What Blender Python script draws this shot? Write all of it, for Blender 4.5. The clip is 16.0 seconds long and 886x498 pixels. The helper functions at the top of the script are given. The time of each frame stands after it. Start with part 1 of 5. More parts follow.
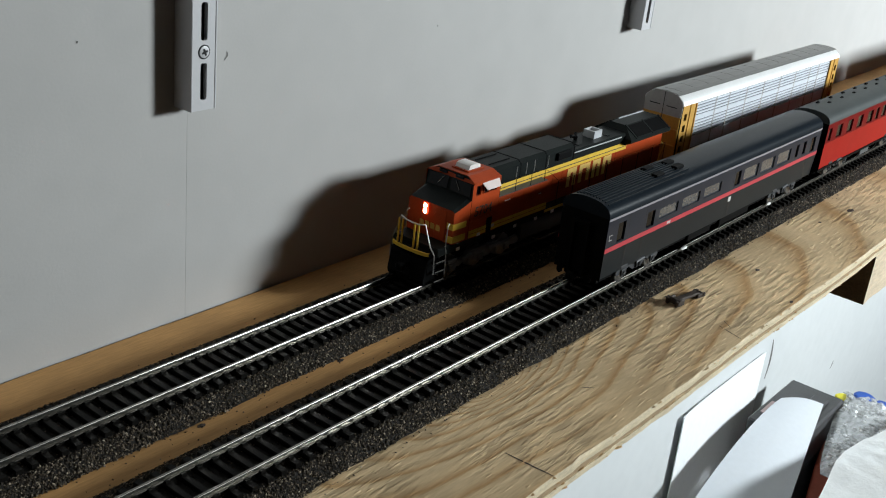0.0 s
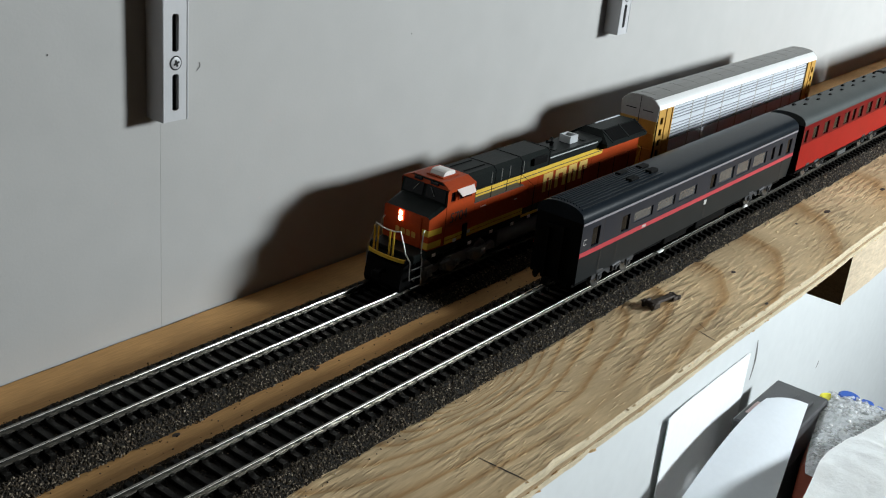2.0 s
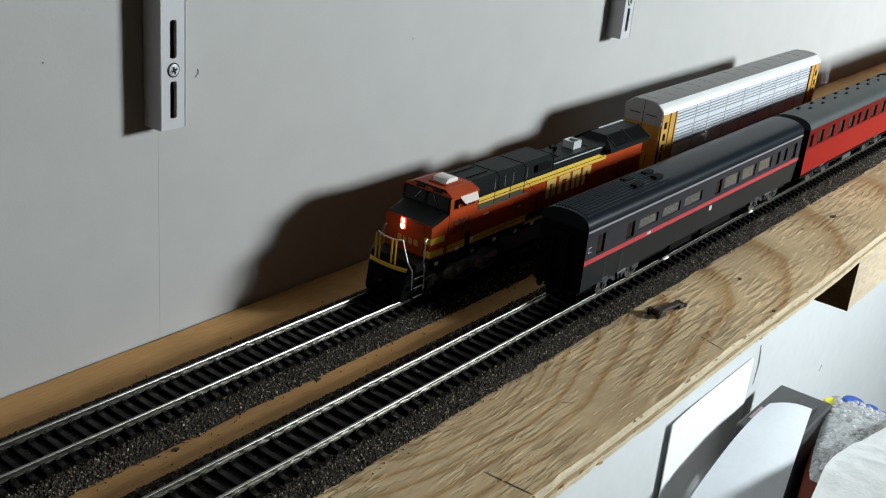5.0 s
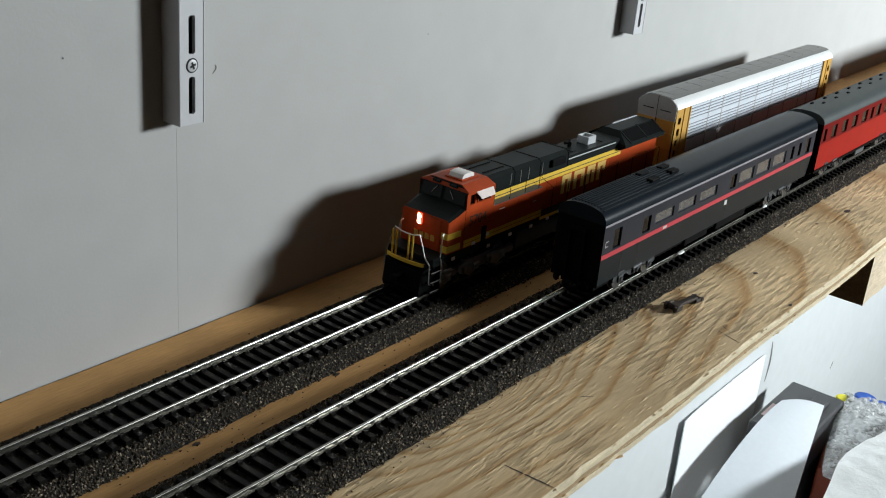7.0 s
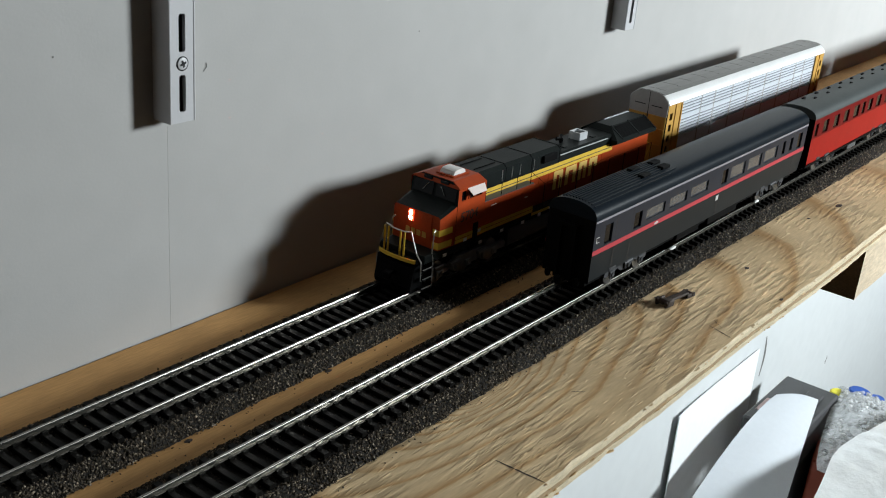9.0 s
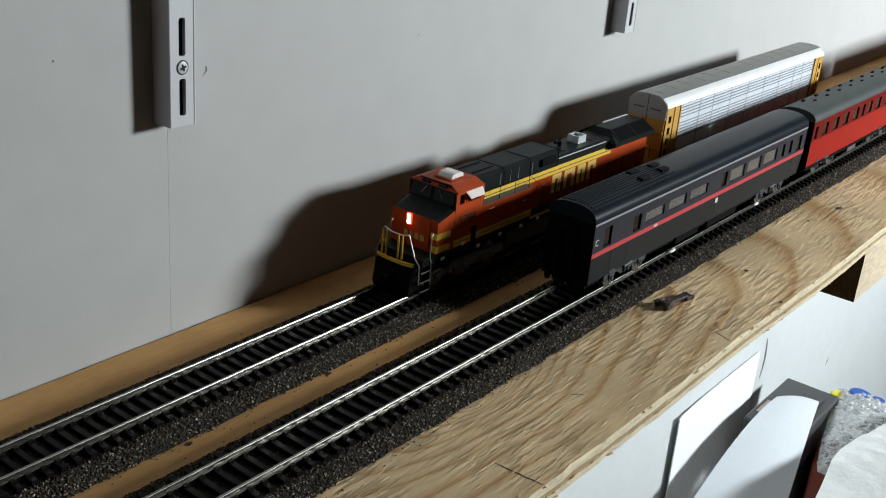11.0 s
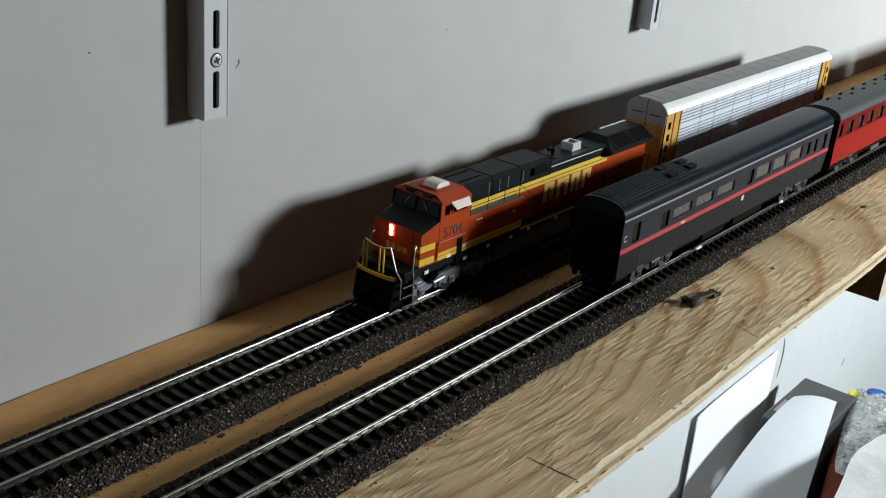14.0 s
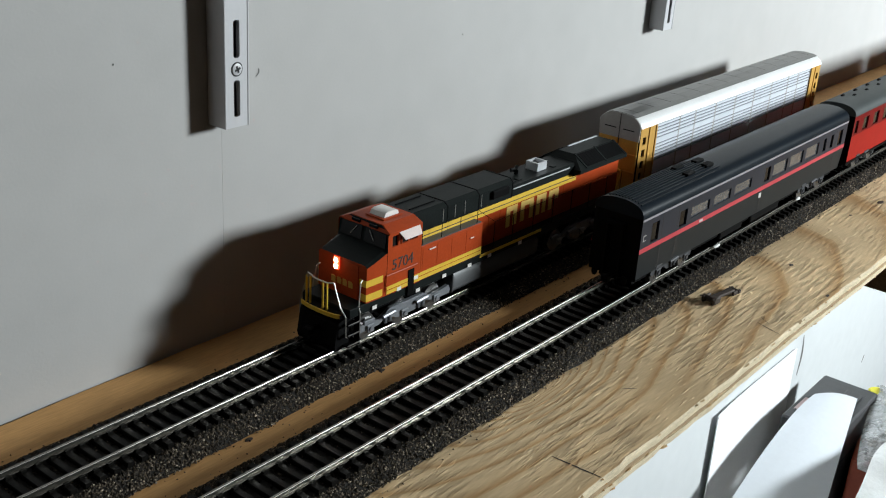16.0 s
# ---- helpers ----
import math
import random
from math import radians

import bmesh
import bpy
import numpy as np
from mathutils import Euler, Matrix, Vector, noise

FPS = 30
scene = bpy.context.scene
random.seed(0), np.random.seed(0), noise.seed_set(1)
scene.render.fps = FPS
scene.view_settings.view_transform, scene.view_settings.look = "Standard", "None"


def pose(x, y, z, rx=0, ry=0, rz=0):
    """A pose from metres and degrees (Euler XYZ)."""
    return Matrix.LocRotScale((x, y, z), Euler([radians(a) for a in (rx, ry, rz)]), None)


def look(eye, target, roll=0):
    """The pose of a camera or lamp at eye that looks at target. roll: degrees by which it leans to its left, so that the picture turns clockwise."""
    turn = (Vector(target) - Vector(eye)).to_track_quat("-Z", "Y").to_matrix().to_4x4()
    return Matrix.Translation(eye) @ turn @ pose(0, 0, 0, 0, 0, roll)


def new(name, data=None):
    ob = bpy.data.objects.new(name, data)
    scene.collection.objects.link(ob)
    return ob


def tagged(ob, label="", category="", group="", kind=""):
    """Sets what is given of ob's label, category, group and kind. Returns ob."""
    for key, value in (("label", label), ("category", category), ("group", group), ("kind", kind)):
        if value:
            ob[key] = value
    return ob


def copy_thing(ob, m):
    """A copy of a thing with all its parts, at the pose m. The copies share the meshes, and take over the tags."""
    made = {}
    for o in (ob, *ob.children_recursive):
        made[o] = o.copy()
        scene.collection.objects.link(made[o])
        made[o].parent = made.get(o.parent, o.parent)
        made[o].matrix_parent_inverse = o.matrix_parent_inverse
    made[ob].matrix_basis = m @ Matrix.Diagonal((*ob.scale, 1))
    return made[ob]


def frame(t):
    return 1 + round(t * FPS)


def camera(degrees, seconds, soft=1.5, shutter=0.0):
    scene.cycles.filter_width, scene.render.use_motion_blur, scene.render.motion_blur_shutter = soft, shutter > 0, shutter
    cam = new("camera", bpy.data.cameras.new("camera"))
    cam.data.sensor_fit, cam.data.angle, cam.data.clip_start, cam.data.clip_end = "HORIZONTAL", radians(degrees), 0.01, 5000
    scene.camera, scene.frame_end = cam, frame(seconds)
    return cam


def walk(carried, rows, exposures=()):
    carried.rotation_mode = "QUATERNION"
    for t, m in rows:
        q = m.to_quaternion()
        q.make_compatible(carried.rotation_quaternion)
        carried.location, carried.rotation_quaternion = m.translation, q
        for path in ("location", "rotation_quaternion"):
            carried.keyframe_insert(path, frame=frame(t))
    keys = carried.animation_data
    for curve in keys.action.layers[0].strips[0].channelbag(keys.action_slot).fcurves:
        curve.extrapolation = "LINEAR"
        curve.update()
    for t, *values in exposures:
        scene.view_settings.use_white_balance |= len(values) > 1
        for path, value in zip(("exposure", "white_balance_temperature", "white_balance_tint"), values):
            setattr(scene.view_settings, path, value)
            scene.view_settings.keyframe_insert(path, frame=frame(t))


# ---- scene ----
cam = camera(44.14, 16.0, 1.1)
PATH = [
    (0, pose(-0.0000, -0.3108, 0.2288, 66.973, -5.844, -50.745)),
    (0.5, pose(0.0014, -0.3100, 0.2282, 67.076, -5.636, -50.628)),
    (1, pose(0.0022, -0.3143, 0.2313, 67.313, -5.177, -50.914)),
    (1.5, pose(0.0023, -0.3157, 0.2305, 67.112, -5.467, -51.166)),
    (2, pose(0.0030, -0.3184, 0.2319, 67.247, -5.357, -51.417)),
    (2.5, pose(0.0054, -0.3205, 0.2325, 67.053, -5.358, -51.526)),
    (3, pose(0.0103, -0.3176, 0.2299, 67.143, -5.421, -52.084)),
    (3.5, pose(0.0101, -0.3096, 0.2273, 67.081, -5.410, -51.748)),
    (4, pose(0.0105, -0.3100, 0.2293, 67.135, -5.352, -51.542)),
    (6.5, pose(0.0049, -0.3130, 0.2315, 67.696, -4.990, -51.620)),
    (7, pose(0.0047, -0.3083, 0.2281, 67.420, -4.811, -51.361)),
    (7.5, pose(0.0056, -0.3088, 0.2306, 67.449, -4.770, -51.450)),
    (8, pose(0.0091, -0.3102, 0.2281, 67.091, -4.578, -51.752)),
    (8.5, pose(0.0057, -0.3108, 0.2294, 67.115, -4.575, -51.710)),
    (9, pose(0.0051, -0.3112, 0.2290, 67.246, -4.623, -51.618)),
    (11.5, pose(0.0047, -0.3124, 0.2311, 67.346, -4.541, -51.519)),
    (12, pose(0.0021, -0.3123, 0.2321, 67.335, -4.488, -51.427)),
    (12.5, pose(0.0010, -0.3094, 0.2295, 67.256, -4.449, -51.354)),
    (13, pose(-0.0006, -0.3083, 0.2288, 67.276, -4.629, -51.234)),
    (13.5, pose(-0.0019, -0.3091, 0.2291, 67.287, -4.493, -51.081)),
    (14, pose(-0.0015, -0.3054, 0.2275, 67.215, -4.759, -50.974)),
    (14.5, pose(-0.0000, -0.3013, 0.2256, 67.118, -4.615, -50.893)),
    (15, pose(-0.0009, -0.3003, 0.2254, 67.177, -4.484, -50.813)),
    (15.5, pose(-0.0033, -0.3027, 0.2278, 67.200, -4.303, -50.624)),
    (16, pose(-0.0068, -0.3061, 0.2279, 67.479, -3.443, -50.698)),
]

walk(cam, PATH, [(0, 0.0), (4.2, 0.02), (12.5, 0.0), (14.0, -0.04), (14.4, 0.12), (16, 0.16)])

# ---- world, window light ----
world = bpy.data.worlds.new("sky")
scene.world = world
world.use_nodes = True
wn = world.node_tree.nodes
sky = wn.new("ShaderNodeTexSky")
sky.sky_type, sky.sun_disc = "NISHITA", False
sky.sun_elevation, sky.sun_rotation = radians(35), radians(150)
world.node_tree.links.new(sky.outputs[0], wn["Background"].inputs[0])
wn["Background"].inputs[1].default_value = 0.1

WIN_X, WIN_Z, WIN_W, WIN_H, ROOM_Y = 1.62, 0.50, 0.46, 0.30, -1.32
lamp = bpy.data.lights.new("window_daylight", "AREA")
lamp.shape, lamp.size, lamp.size_y = "RECTANGLE", WIN_W - 0.06, WIN_H - 0.06
lamp.energy, lamp.color = 62, (0.875, 0.965, 0.99)
new("window_daylight", lamp).matrix_world = look((WIN_X, ROOM_Y - 0.03, WIN_Z), (WIN_X, 0, WIN_Z))


# ---- materials ----
def nodes_of(name):
    m = bpy.data.materials.new(name)
    m.use_nodes = True
    t = m.node_tree
    return m, t, t.nodes, t.nodes["Principled BSDF"]


def mat(name, col, rough=0.5, metal=0.0, var=0.12, scale=60.0, bump=0.0, bump_scale=400.0, spec=0.5, island=0.0, obj=0.0,
        stretch=(1, 1, 1), coat=0.0):
    """A plain surface with two scales of variation in tone and a fine relief."""
    m, t, n, b = nodes_of(name)
    co = n.new("ShaderNodeTexCoord")
    mp = n.new("ShaderNodeMapping")
    mp.inputs["Scale"].default_value = stretch
    t.links.new(co.outputs["Object"], mp.inputs[0])
    n1, n2 = n.new("ShaderNodeTexNoise"), n.new("ShaderNodeTexNoise")
    n1.inputs["Scale"].default_value, n2.inputs["Scale"].default_value = scale, scale * 9
    n1.inputs["Detail"].default_value, n2.inputs["Detail"].default_value = 4, 2
    for k in (n1, n2):
        t.links.new(mp.outputs[0], k.inputs["Vector"])
    add = n.new("ShaderNodeMath")
    add.operation = "ADD"
    t.links.new(n1.outputs[0], add.inputs[0])
    t.links.new(n2.outputs[0], add.inputs[1])
    last = add.outputs[0]
    if island or obj:
        if island:
            src = n.new("ShaderNodeNewGeometry").outputs["Random Per Island"]
        else:
            src = n.new("ShaderNodeObjectInfo").outputs["Random"]
        mu = n.new("ShaderNodeMath")
        mu.operation = "MULTIPLY_ADD"
        mu.inputs[1].default_value = island or obj
        t.links.new(src, mu.inputs[0])
        t.links.new(last, mu.inputs[2])
        last = mu.outputs[0]
    mr = n.new("ShaderNodeMapRange")
    mr.inputs["From Min"].default_value, mr.inputs["From Max"].default_value = 0.6, 1.4 + (island or obj)
    mr.inputs["To Min"].default_value, mr.inputs["To Max"].default_value = 1 - var, 1 + var
    t.links.new(last, mr.inputs["Value"])
    mx = n.new("ShaderNodeVectorMath")
    mx.operation = "SCALE"
    mx.inputs[0].default_value = col
    t.links.new(mr.outputs[0], mx.inputs["Scale"])
    t.links.new(mx.outputs[0], b.inputs["Base Color"])
    b.inputs["Roughness"].default_value, b.inputs["Metallic"].default_value = rough, metal
    b.inputs["Specular IOR Level"].default_value = spec
    b.inputs["Coat Weight"].default_value = coat
    if bump:
        n3, bp = n.new("ShaderNodeTexNoise"), n.new("ShaderNodeBump")
        n3.inputs["Scale"].default_value, n3.inputs["Detail"].default_value = bump_scale, 5
        t.links.new(mp.outputs[0], n3.inputs["Vector"])
        bp.inputs["Strength"].default_value, bp.inputs["Distance"].default_value = bump, 0.6 / bump_scale
        t.links.new(n3.outputs[0], bp.inputs["Height"])
        t.links.new(bp.outputs[0], b.inputs["Normal"])
    return m


def glow(name, col, power):
    m, t, n, b = nodes_of(name)
    b.inputs["Base Color"].default_value = (*col, 1)
    b.inputs["Emission Color"].default_value = (*col, 1)
    b.inputs["Emission Strength"].default_value = power
    return m


def plywood(name):
    """Rotary-cut softwood ply: long flame figure, dark late-wood bands, short raised splinters."""
    m, t, n, b = nodes_of(name)
    L = t.links.new
    co = n.new("ShaderNodeTexCoord")
    mp = n.new("ShaderNodeMapping")
    mp.inputs["Scale"].default_value = (3.4, 10, 10)
    mp.inputs["Location"].default_value = (0.75, 0.0, 0.0)
    mp.inputs["Rotation"].default_value = (0, 0, radians(4))
    L(co.outputs["Object"], mp.inputs[0])
    # nested flame figure round long oval hearts, pulled about by a slow drift
    drift = n.new("ShaderNodeTexNoise")
    drift.inputs["Scale"].default_value, drift.inputs["Detail"].default_value = 2.2, 4
    L(mp.outputs[0], drift.inputs["Vector"])
    off = n.new("ShaderNodeVectorMath")
    off.operation, off.inputs[1].default_value = "SUBTRACT", (0.5, 0.5, 0.5)
    L(drift.outputs["Color"], off.inputs[0])
    push = n.new("ShaderNodeVectorMath")
    push.operation, push.inputs[1].default_value = "MULTIPLY", (0.036, 0.022, 0.0)
    L(off.outputs[0], push.inputs[0])
    flat = n.new("ShaderNodeVectorMath")
    flat.operation = "ADD"
    L(co.outputs["Object"], flat.inputs[0])
    L(push.outputs[0], flat.inputs[1])
    hearts = []
    for hx, hy in ((0.352, -0.083), (1.30, -0.200)):
        sh = n.new("ShaderNodeVectorMath")
        sh.operation, sh.inputs[1].default_value = "SUBTRACT", (hx, hy, 0)
        L(flat.outputs[0], sh.inputs[0])
        sq = n.new("ShaderNodeVectorMath")
        sq.operation, sq.inputs[1].default_value = "MULTIPLY", (0.27, 1.0, 0.0)
        L(sh.outputs[0], sq.inputs[0])
        ln = n.new("ShaderNodeVectorMath")
        ln.operation = "LENGTH"
        L(sq.outputs[0], ln.inputs[0])
        if hearts:
            mn = n.new("ShaderNodeMath")
            mn.operation, mn.inputs[2].default_value = "SMOOTH_MIN", 0.02
            L(hearts[-1], mn.inputs[0])
            L(ln.outputs["Value"], mn.inputs[1])
            hearts.append(mn.outputs[0])
        else:
            hearts.append(ln.outputs["Value"])
    lg = n.new("ShaderNodeMath")
    lg.operation, lg.inputs[1].default_value = "LOGARITHM", 1.297
    L(hearts[-1], lg.inputs[0])
    ph = n.new("ShaderNodeMath")
    ph.operation, ph.inputs[1].default_value = "ADD", 40.74
    L(lg.outputs[0], ph.inputs[0])
    saw = n.new("ShaderNodeMath")
    saw.operation = "FRACT"
    L(ph.outputs[0], saw.inputs[0])
    ramp = n.new("ShaderNodeValToRGB")
    e = ramp.color_ramp.elements
    e[0].position, e[0].color = 0.0, (0.56, 0.395, 0.215, 1)
    e[1].position, e[1].color = 1.0, (0.50, 0.33, 0.165, 1)
    for at, c in ((0.18, (0.62, 0.455, 0.265)), (0.62, (0.585, 0.42, 0.235)), (0.80, (0.515, 0.342, 0.175)), (0.92, (0.42, 0.247, 0.105))):
        ramp.color_ramp.elements.new(at).color = (*c, 1)
    L(saw.outputs[0], ramp.inputs[0])
    # the late-wood bands come and go along the board and fade towards the wall
    fade = n.new("ShaderNodeTexNoise")
    fade.inputs["Scale"].default_value, fade.inputs["Detail"].default_value = 1.9, 2
    L(mp.outputs[0], fade.inputs["Vector"])
    fade_r = n.new("ShaderNodeMapRange")
    fade_r.inputs["From Min"].default_value, fade_r.inputs["From Max"].default_value = 0.26, 0.48
    L(fade.outputs[0], fade_r.inputs["Value"])
    xyz = n.new("ShaderNodeSeparateXYZ")
    L(co.outputs["Object"], xyz.inputs[0])
    # mask of the front strip, for bands, torn grain and painted light
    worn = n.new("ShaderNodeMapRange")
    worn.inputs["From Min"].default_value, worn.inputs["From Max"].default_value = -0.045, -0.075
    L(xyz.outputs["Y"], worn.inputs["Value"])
    fade_w = n.new("ShaderNodeMath")
    fade_w.operation = "MULTIPLY"
    L(fade_r.outputs[0], fade_w.inputs[0])
    L(worn.outputs[0], fade_w.inputs[1])
    face = n.new("ShaderNodeMix")
    face.data_type = "RGBA"
    face.inputs["A"].default_value = (0.59, 0.425, 0.238, 1)
    L(fade_w.outputs[0], face.inputs["Factor"])
    L(ramp.outputs[0], face.inputs["B"])
    fib = n.new("ShaderNodeTexNoise")
    fm = n.new("ShaderNodeMapping")
    fm.inputs["Scale"].default_value = (130, 1300, 1300)
    L(co.outputs["Object"], fm.inputs[0])
    L(fm.outputs[0], fib.inputs["Vector"])
    fib.inputs["Scale"].default_value, fib.inputs["Detail"].default_value = 1, 3
    spl = n.new("ShaderNodeTexNoise")
    sm = n.new("ShaderNodeMapping")
    sm.inputs["Scale"].default_value = (60, 400, 400)
    sm.inputs["Rotation"].default_value = (0, 0, radians(4))
    L(co.outputs["Object"], sm.inputs[0])
    L(sm.outputs[0], spl.inputs["Vector"])
    spl.inputs["Scale"].default_value, spl.inputs["Detail"].default_value, spl.inputs["Roughness"].default_value = 1, 3, 0.55
    # splintered patches: pale torn fibres and dark slits between them
    pat = n.new("ShaderNodeTexNoise")
    pat.inputs["Scale"].default_value, pat.inputs["Detail"].default_value = 22, 2
    L(co.outputs["Object"], pat.inputs["Vector"])
    pr = n.new("ShaderNodeMapRange")
    pr.inputs["From Min"].default_value, pr.inputs["From Max"].default_value = 0.36, 0.56
    L(pat.outputs[0], pr.inputs["Value"])
    # the front strip is torn, the strips between and behind the tracks stay smooth
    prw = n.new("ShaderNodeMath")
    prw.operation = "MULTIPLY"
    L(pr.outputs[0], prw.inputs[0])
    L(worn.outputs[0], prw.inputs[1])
    # light painted in: warm tint for shaded rear strips, pale for the lit front
    light_tint = n.new("ShaderNodeMix")
    light_tint.data_type = "RGBA"
    light_tint.inputs["A"].default_value, light_tint.inputs["B"].default_value = (1.04, 0.80, 0.55, 1), (1.10, 1.105, 1.13, 1)
    L(worn.outputs[0], light_tint.inputs["Factor"])
    sp = n.new("ShaderNodeMapRange")
    sp.inputs["From Min"].default_value, sp.inputs["From Max"].default_value = 0.43, 0.56
    sp.inputs["To Min"].default_value, sp.inputs["To Max"].default_value = -0.26, 0.10
    L(spl.outputs[0], sp.inputs["Value"])
    tone = n.new("ShaderNodeMath")
    tone.operation, tone.inputs[2].default_value = "MULTIPLY_ADD", 1.0
    L(sp.outputs[0], tone.inputs[0])
    L(prw.outputs[0], tone.inputs[1])
    fr = n.new("ShaderNodeMapRange")
    fr.inputs["From Min"].default_value, fr.inputs["From Max"].default_value = 0.3, 0.7
    fr.inputs["To Min"].default_value, fr.inputs["To Max"].default_value = 0.89, 1.09
    L(fib.outputs[0], fr.inputs["Value"])
    sc = n.new("ShaderNodeVectorMath")
    sc.operation = "SCALE"
    L(face.outputs["Result"], sc.inputs[0])
    L(fr.outputs[0], sc.inputs["Scale"])
    sc2 = n.new("ShaderNodeVectorMath")
    sc2.operation = "SCALE"
    L(sc.outputs[0], sc2.inputs[0])
    L(tone.outputs[0], sc2.inputs["Scale"])
    # broad stains
    st = n.new("ShaderNodeTexNoise")
    st.inputs["Scale"].default_value, st.inputs["Detail"].default_value = 14, 3
    L(co.outputs["Object"], st.inputs["Vector"])
    sr = n.new("ShaderNodeMapRange")
    sr.inputs["From Min"].default_value, sr.inputs["From Max"].default_value = 0.35, 0.7
    sr.inputs["To Min"].default_value, sr.inputs["To Max"].default_value = 1.12, 0.78
    L(st.outputs[0], sr.inputs["Value"])
    s2 = n.new("ShaderNodeVectorMath")
    s2.operation = "SCALE"
    L(sc2.outputs[0], s2.inputs[0])
    L(sr.outputs[0], s2.inputs["Scale"])
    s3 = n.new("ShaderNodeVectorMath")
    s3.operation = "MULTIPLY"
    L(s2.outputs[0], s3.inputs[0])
    L(light_tint.outputs["Result"], s3.inputs[1])
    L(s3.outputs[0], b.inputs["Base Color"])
    b.inputs["Roughness"].default_value = 0.72
    b.inputs["Specular IOR Level"].default_value = 0.25
    ht = n.new("ShaderNodeMath")
    ht.operation, ht.inputs[1].default_value = "MULTIPLY_ADD", 0.14
    L(fib.outputs[0], ht.inputs[0])
    torn = n.new("ShaderNodeMath")
    torn.operation = "MULTIPLY"
    L(sp.outputs[0], torn.inputs[0])
    L(prw.outputs[0], torn.inputs[1])
    L(torn.outputs[0], ht.inputs[2])
    bp = n.new("ShaderNodeBump")
    bp.inputs["Strength"].default_value, bp.inputs["Distance"].default_value = 1.0, 0.0010
    L(ht.outputs[0], bp.inputs["Height"])
    L(bp.outputs[0], b.inputs["Normal"])
    return m


WALL = mat("painted_wallboard", (0.416, 0.405, 0.396), 0.62, var=0.045, scale=5, bump=0.05, bump_scale=700, spec=0.3)
# brighter copy of the wallboard; stronger light below the shelf painted into it
WALL_LIT = mat("wallboard_lit_copy", (0.60, 0.615, 0.625), 0.55, var=0.04, scale=7, bump=0.06, bump_scale=500, spec=0.3)
# unseen room surfaces, added and kept dark so little light bounces back
UNSEEN_WALL = mat("unseen_wall_dark", (0.03, 0.02, 0.013), 0.7, var=0.2, scale=4, bump=0.2, bump_scale=60)
CEIL = mat("unseen_ceiling_dark", (0.035, 0.026, 0.018), 0.8, var=0.05, scale=4)
UNSEEN_FLOOR = mat("unseen_floor_dark", (0.025, 0.02, 0.015), 0.95, var=0.25, scale=30, bump=0.4, bump_scale=300)
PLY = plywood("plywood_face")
PLYEDGE = mat("plywood_edge_grain", (0.68, 0.56, 0.38), 0.8, var=0.3, scale=120, bump=0.6, bump_scale=900, stretch=(0.5, 1, 3))
PLYCORE = mat("plywood_inner_ply", (0.36, 0.25, 0.14), 0.85, var=0.3, scale=160, bump=0.6, bump_scale=900)
# shade on the end of the pine beam, painted in as dark brown
BEAM_END_SHADE = mat("shaded_beam_end", (0.085, 0.046, 0.019), 0.95, var=0.4, scale=90, bump=0.6, bump_scale=500, spec=0.1)
SAWN = mat("rough_sawn_pine", (0.60, 0.48, 0.34), 0.85, var=0.25, scale=40, bump=0.6, bump_scale=500, stretch=(0.3, 1, 1))
CORK = mat("dark_roadbed", (0.012, 0.010, 0.008), 0.95, var=0.4, scale=500, bump=0.6, bump_scale=1500)


def ballast():
    """Crushed stone: mostly near-black chips, some brown, a few pale ones."""
    m, t, n, b = nodes_of("ballast_stone")
    geo = n.new("ShaderNodeNewGeometry")
    ramp = n.new("ShaderNodeValToRGB")
    e = ramp.color_ramp.elements
    e[0].position, e[0].color = 0.0, (0.016, 0.012, 0.009, 1)
    e[1].position, e[1].color = 1.0, (0.46, 0.38, 0.29, 1)
    for at, c in ((0.45, (0.034, 0.025, 0.016)), (0.72, (0.075, 0.055, 0.036)), (0.90, (0.16, 0.122, 0.084))):
        ramp.color_ramp.elements.new(at).color = (*c, 1)
    t.links.new(geo.outputs["Random Per Island"], ramp.inputs[0])
    t.links.new(ramp.outputs[0], b.inputs["Base Color"])
    b.inputs["Roughness"].default_value, b.inputs["Specular IOR Level"].default_value = 0.75, 0.35
    return m


STONE = ballast()
TIE = mat("black_plastic_sleeper", (0.004, 0.0034, 0.0028), 0.5, spec=0.10, var=0.3, scale=700, bump=0.3, bump_scale=1600, stretch=(3, 0.5, 1), obj=0.6)
RAIL = mat("nickel_silver_rail", (0.31, 0.295, 0.272), 0.27, metal=1.0, var=0.08, scale=40, stretch=(0.05, 1, 1))
RAIL_WEB = mat("darker_rail_web", (0.24, 0.225, 0.20), 0.32, metal=1.0, var=0.15, scale=60, stretch=(0.05, 1, 1))
WHITE_STEEL = mat("white_enamel_steel", (0.52, 0.515, 0.53), 0.38, var=0.03, scale=60, bump=0.05, bump_scale=600)
DARK = mat("dark_gap", (0.009, 0.009, 0.010), 0.8, var=0.2, scale=300)
STEEL = mat("zinc_screw", (0.55, 0.55, 0.57), 0.35, metal=0.9, var=0.1, scale=300)
RUST = mat("rusty_dark_metal", (0.05, 0.036, 0.028), 0.6, metal=0.4, var=0.5, scale=300, bump=0.5, bump_scale=900)


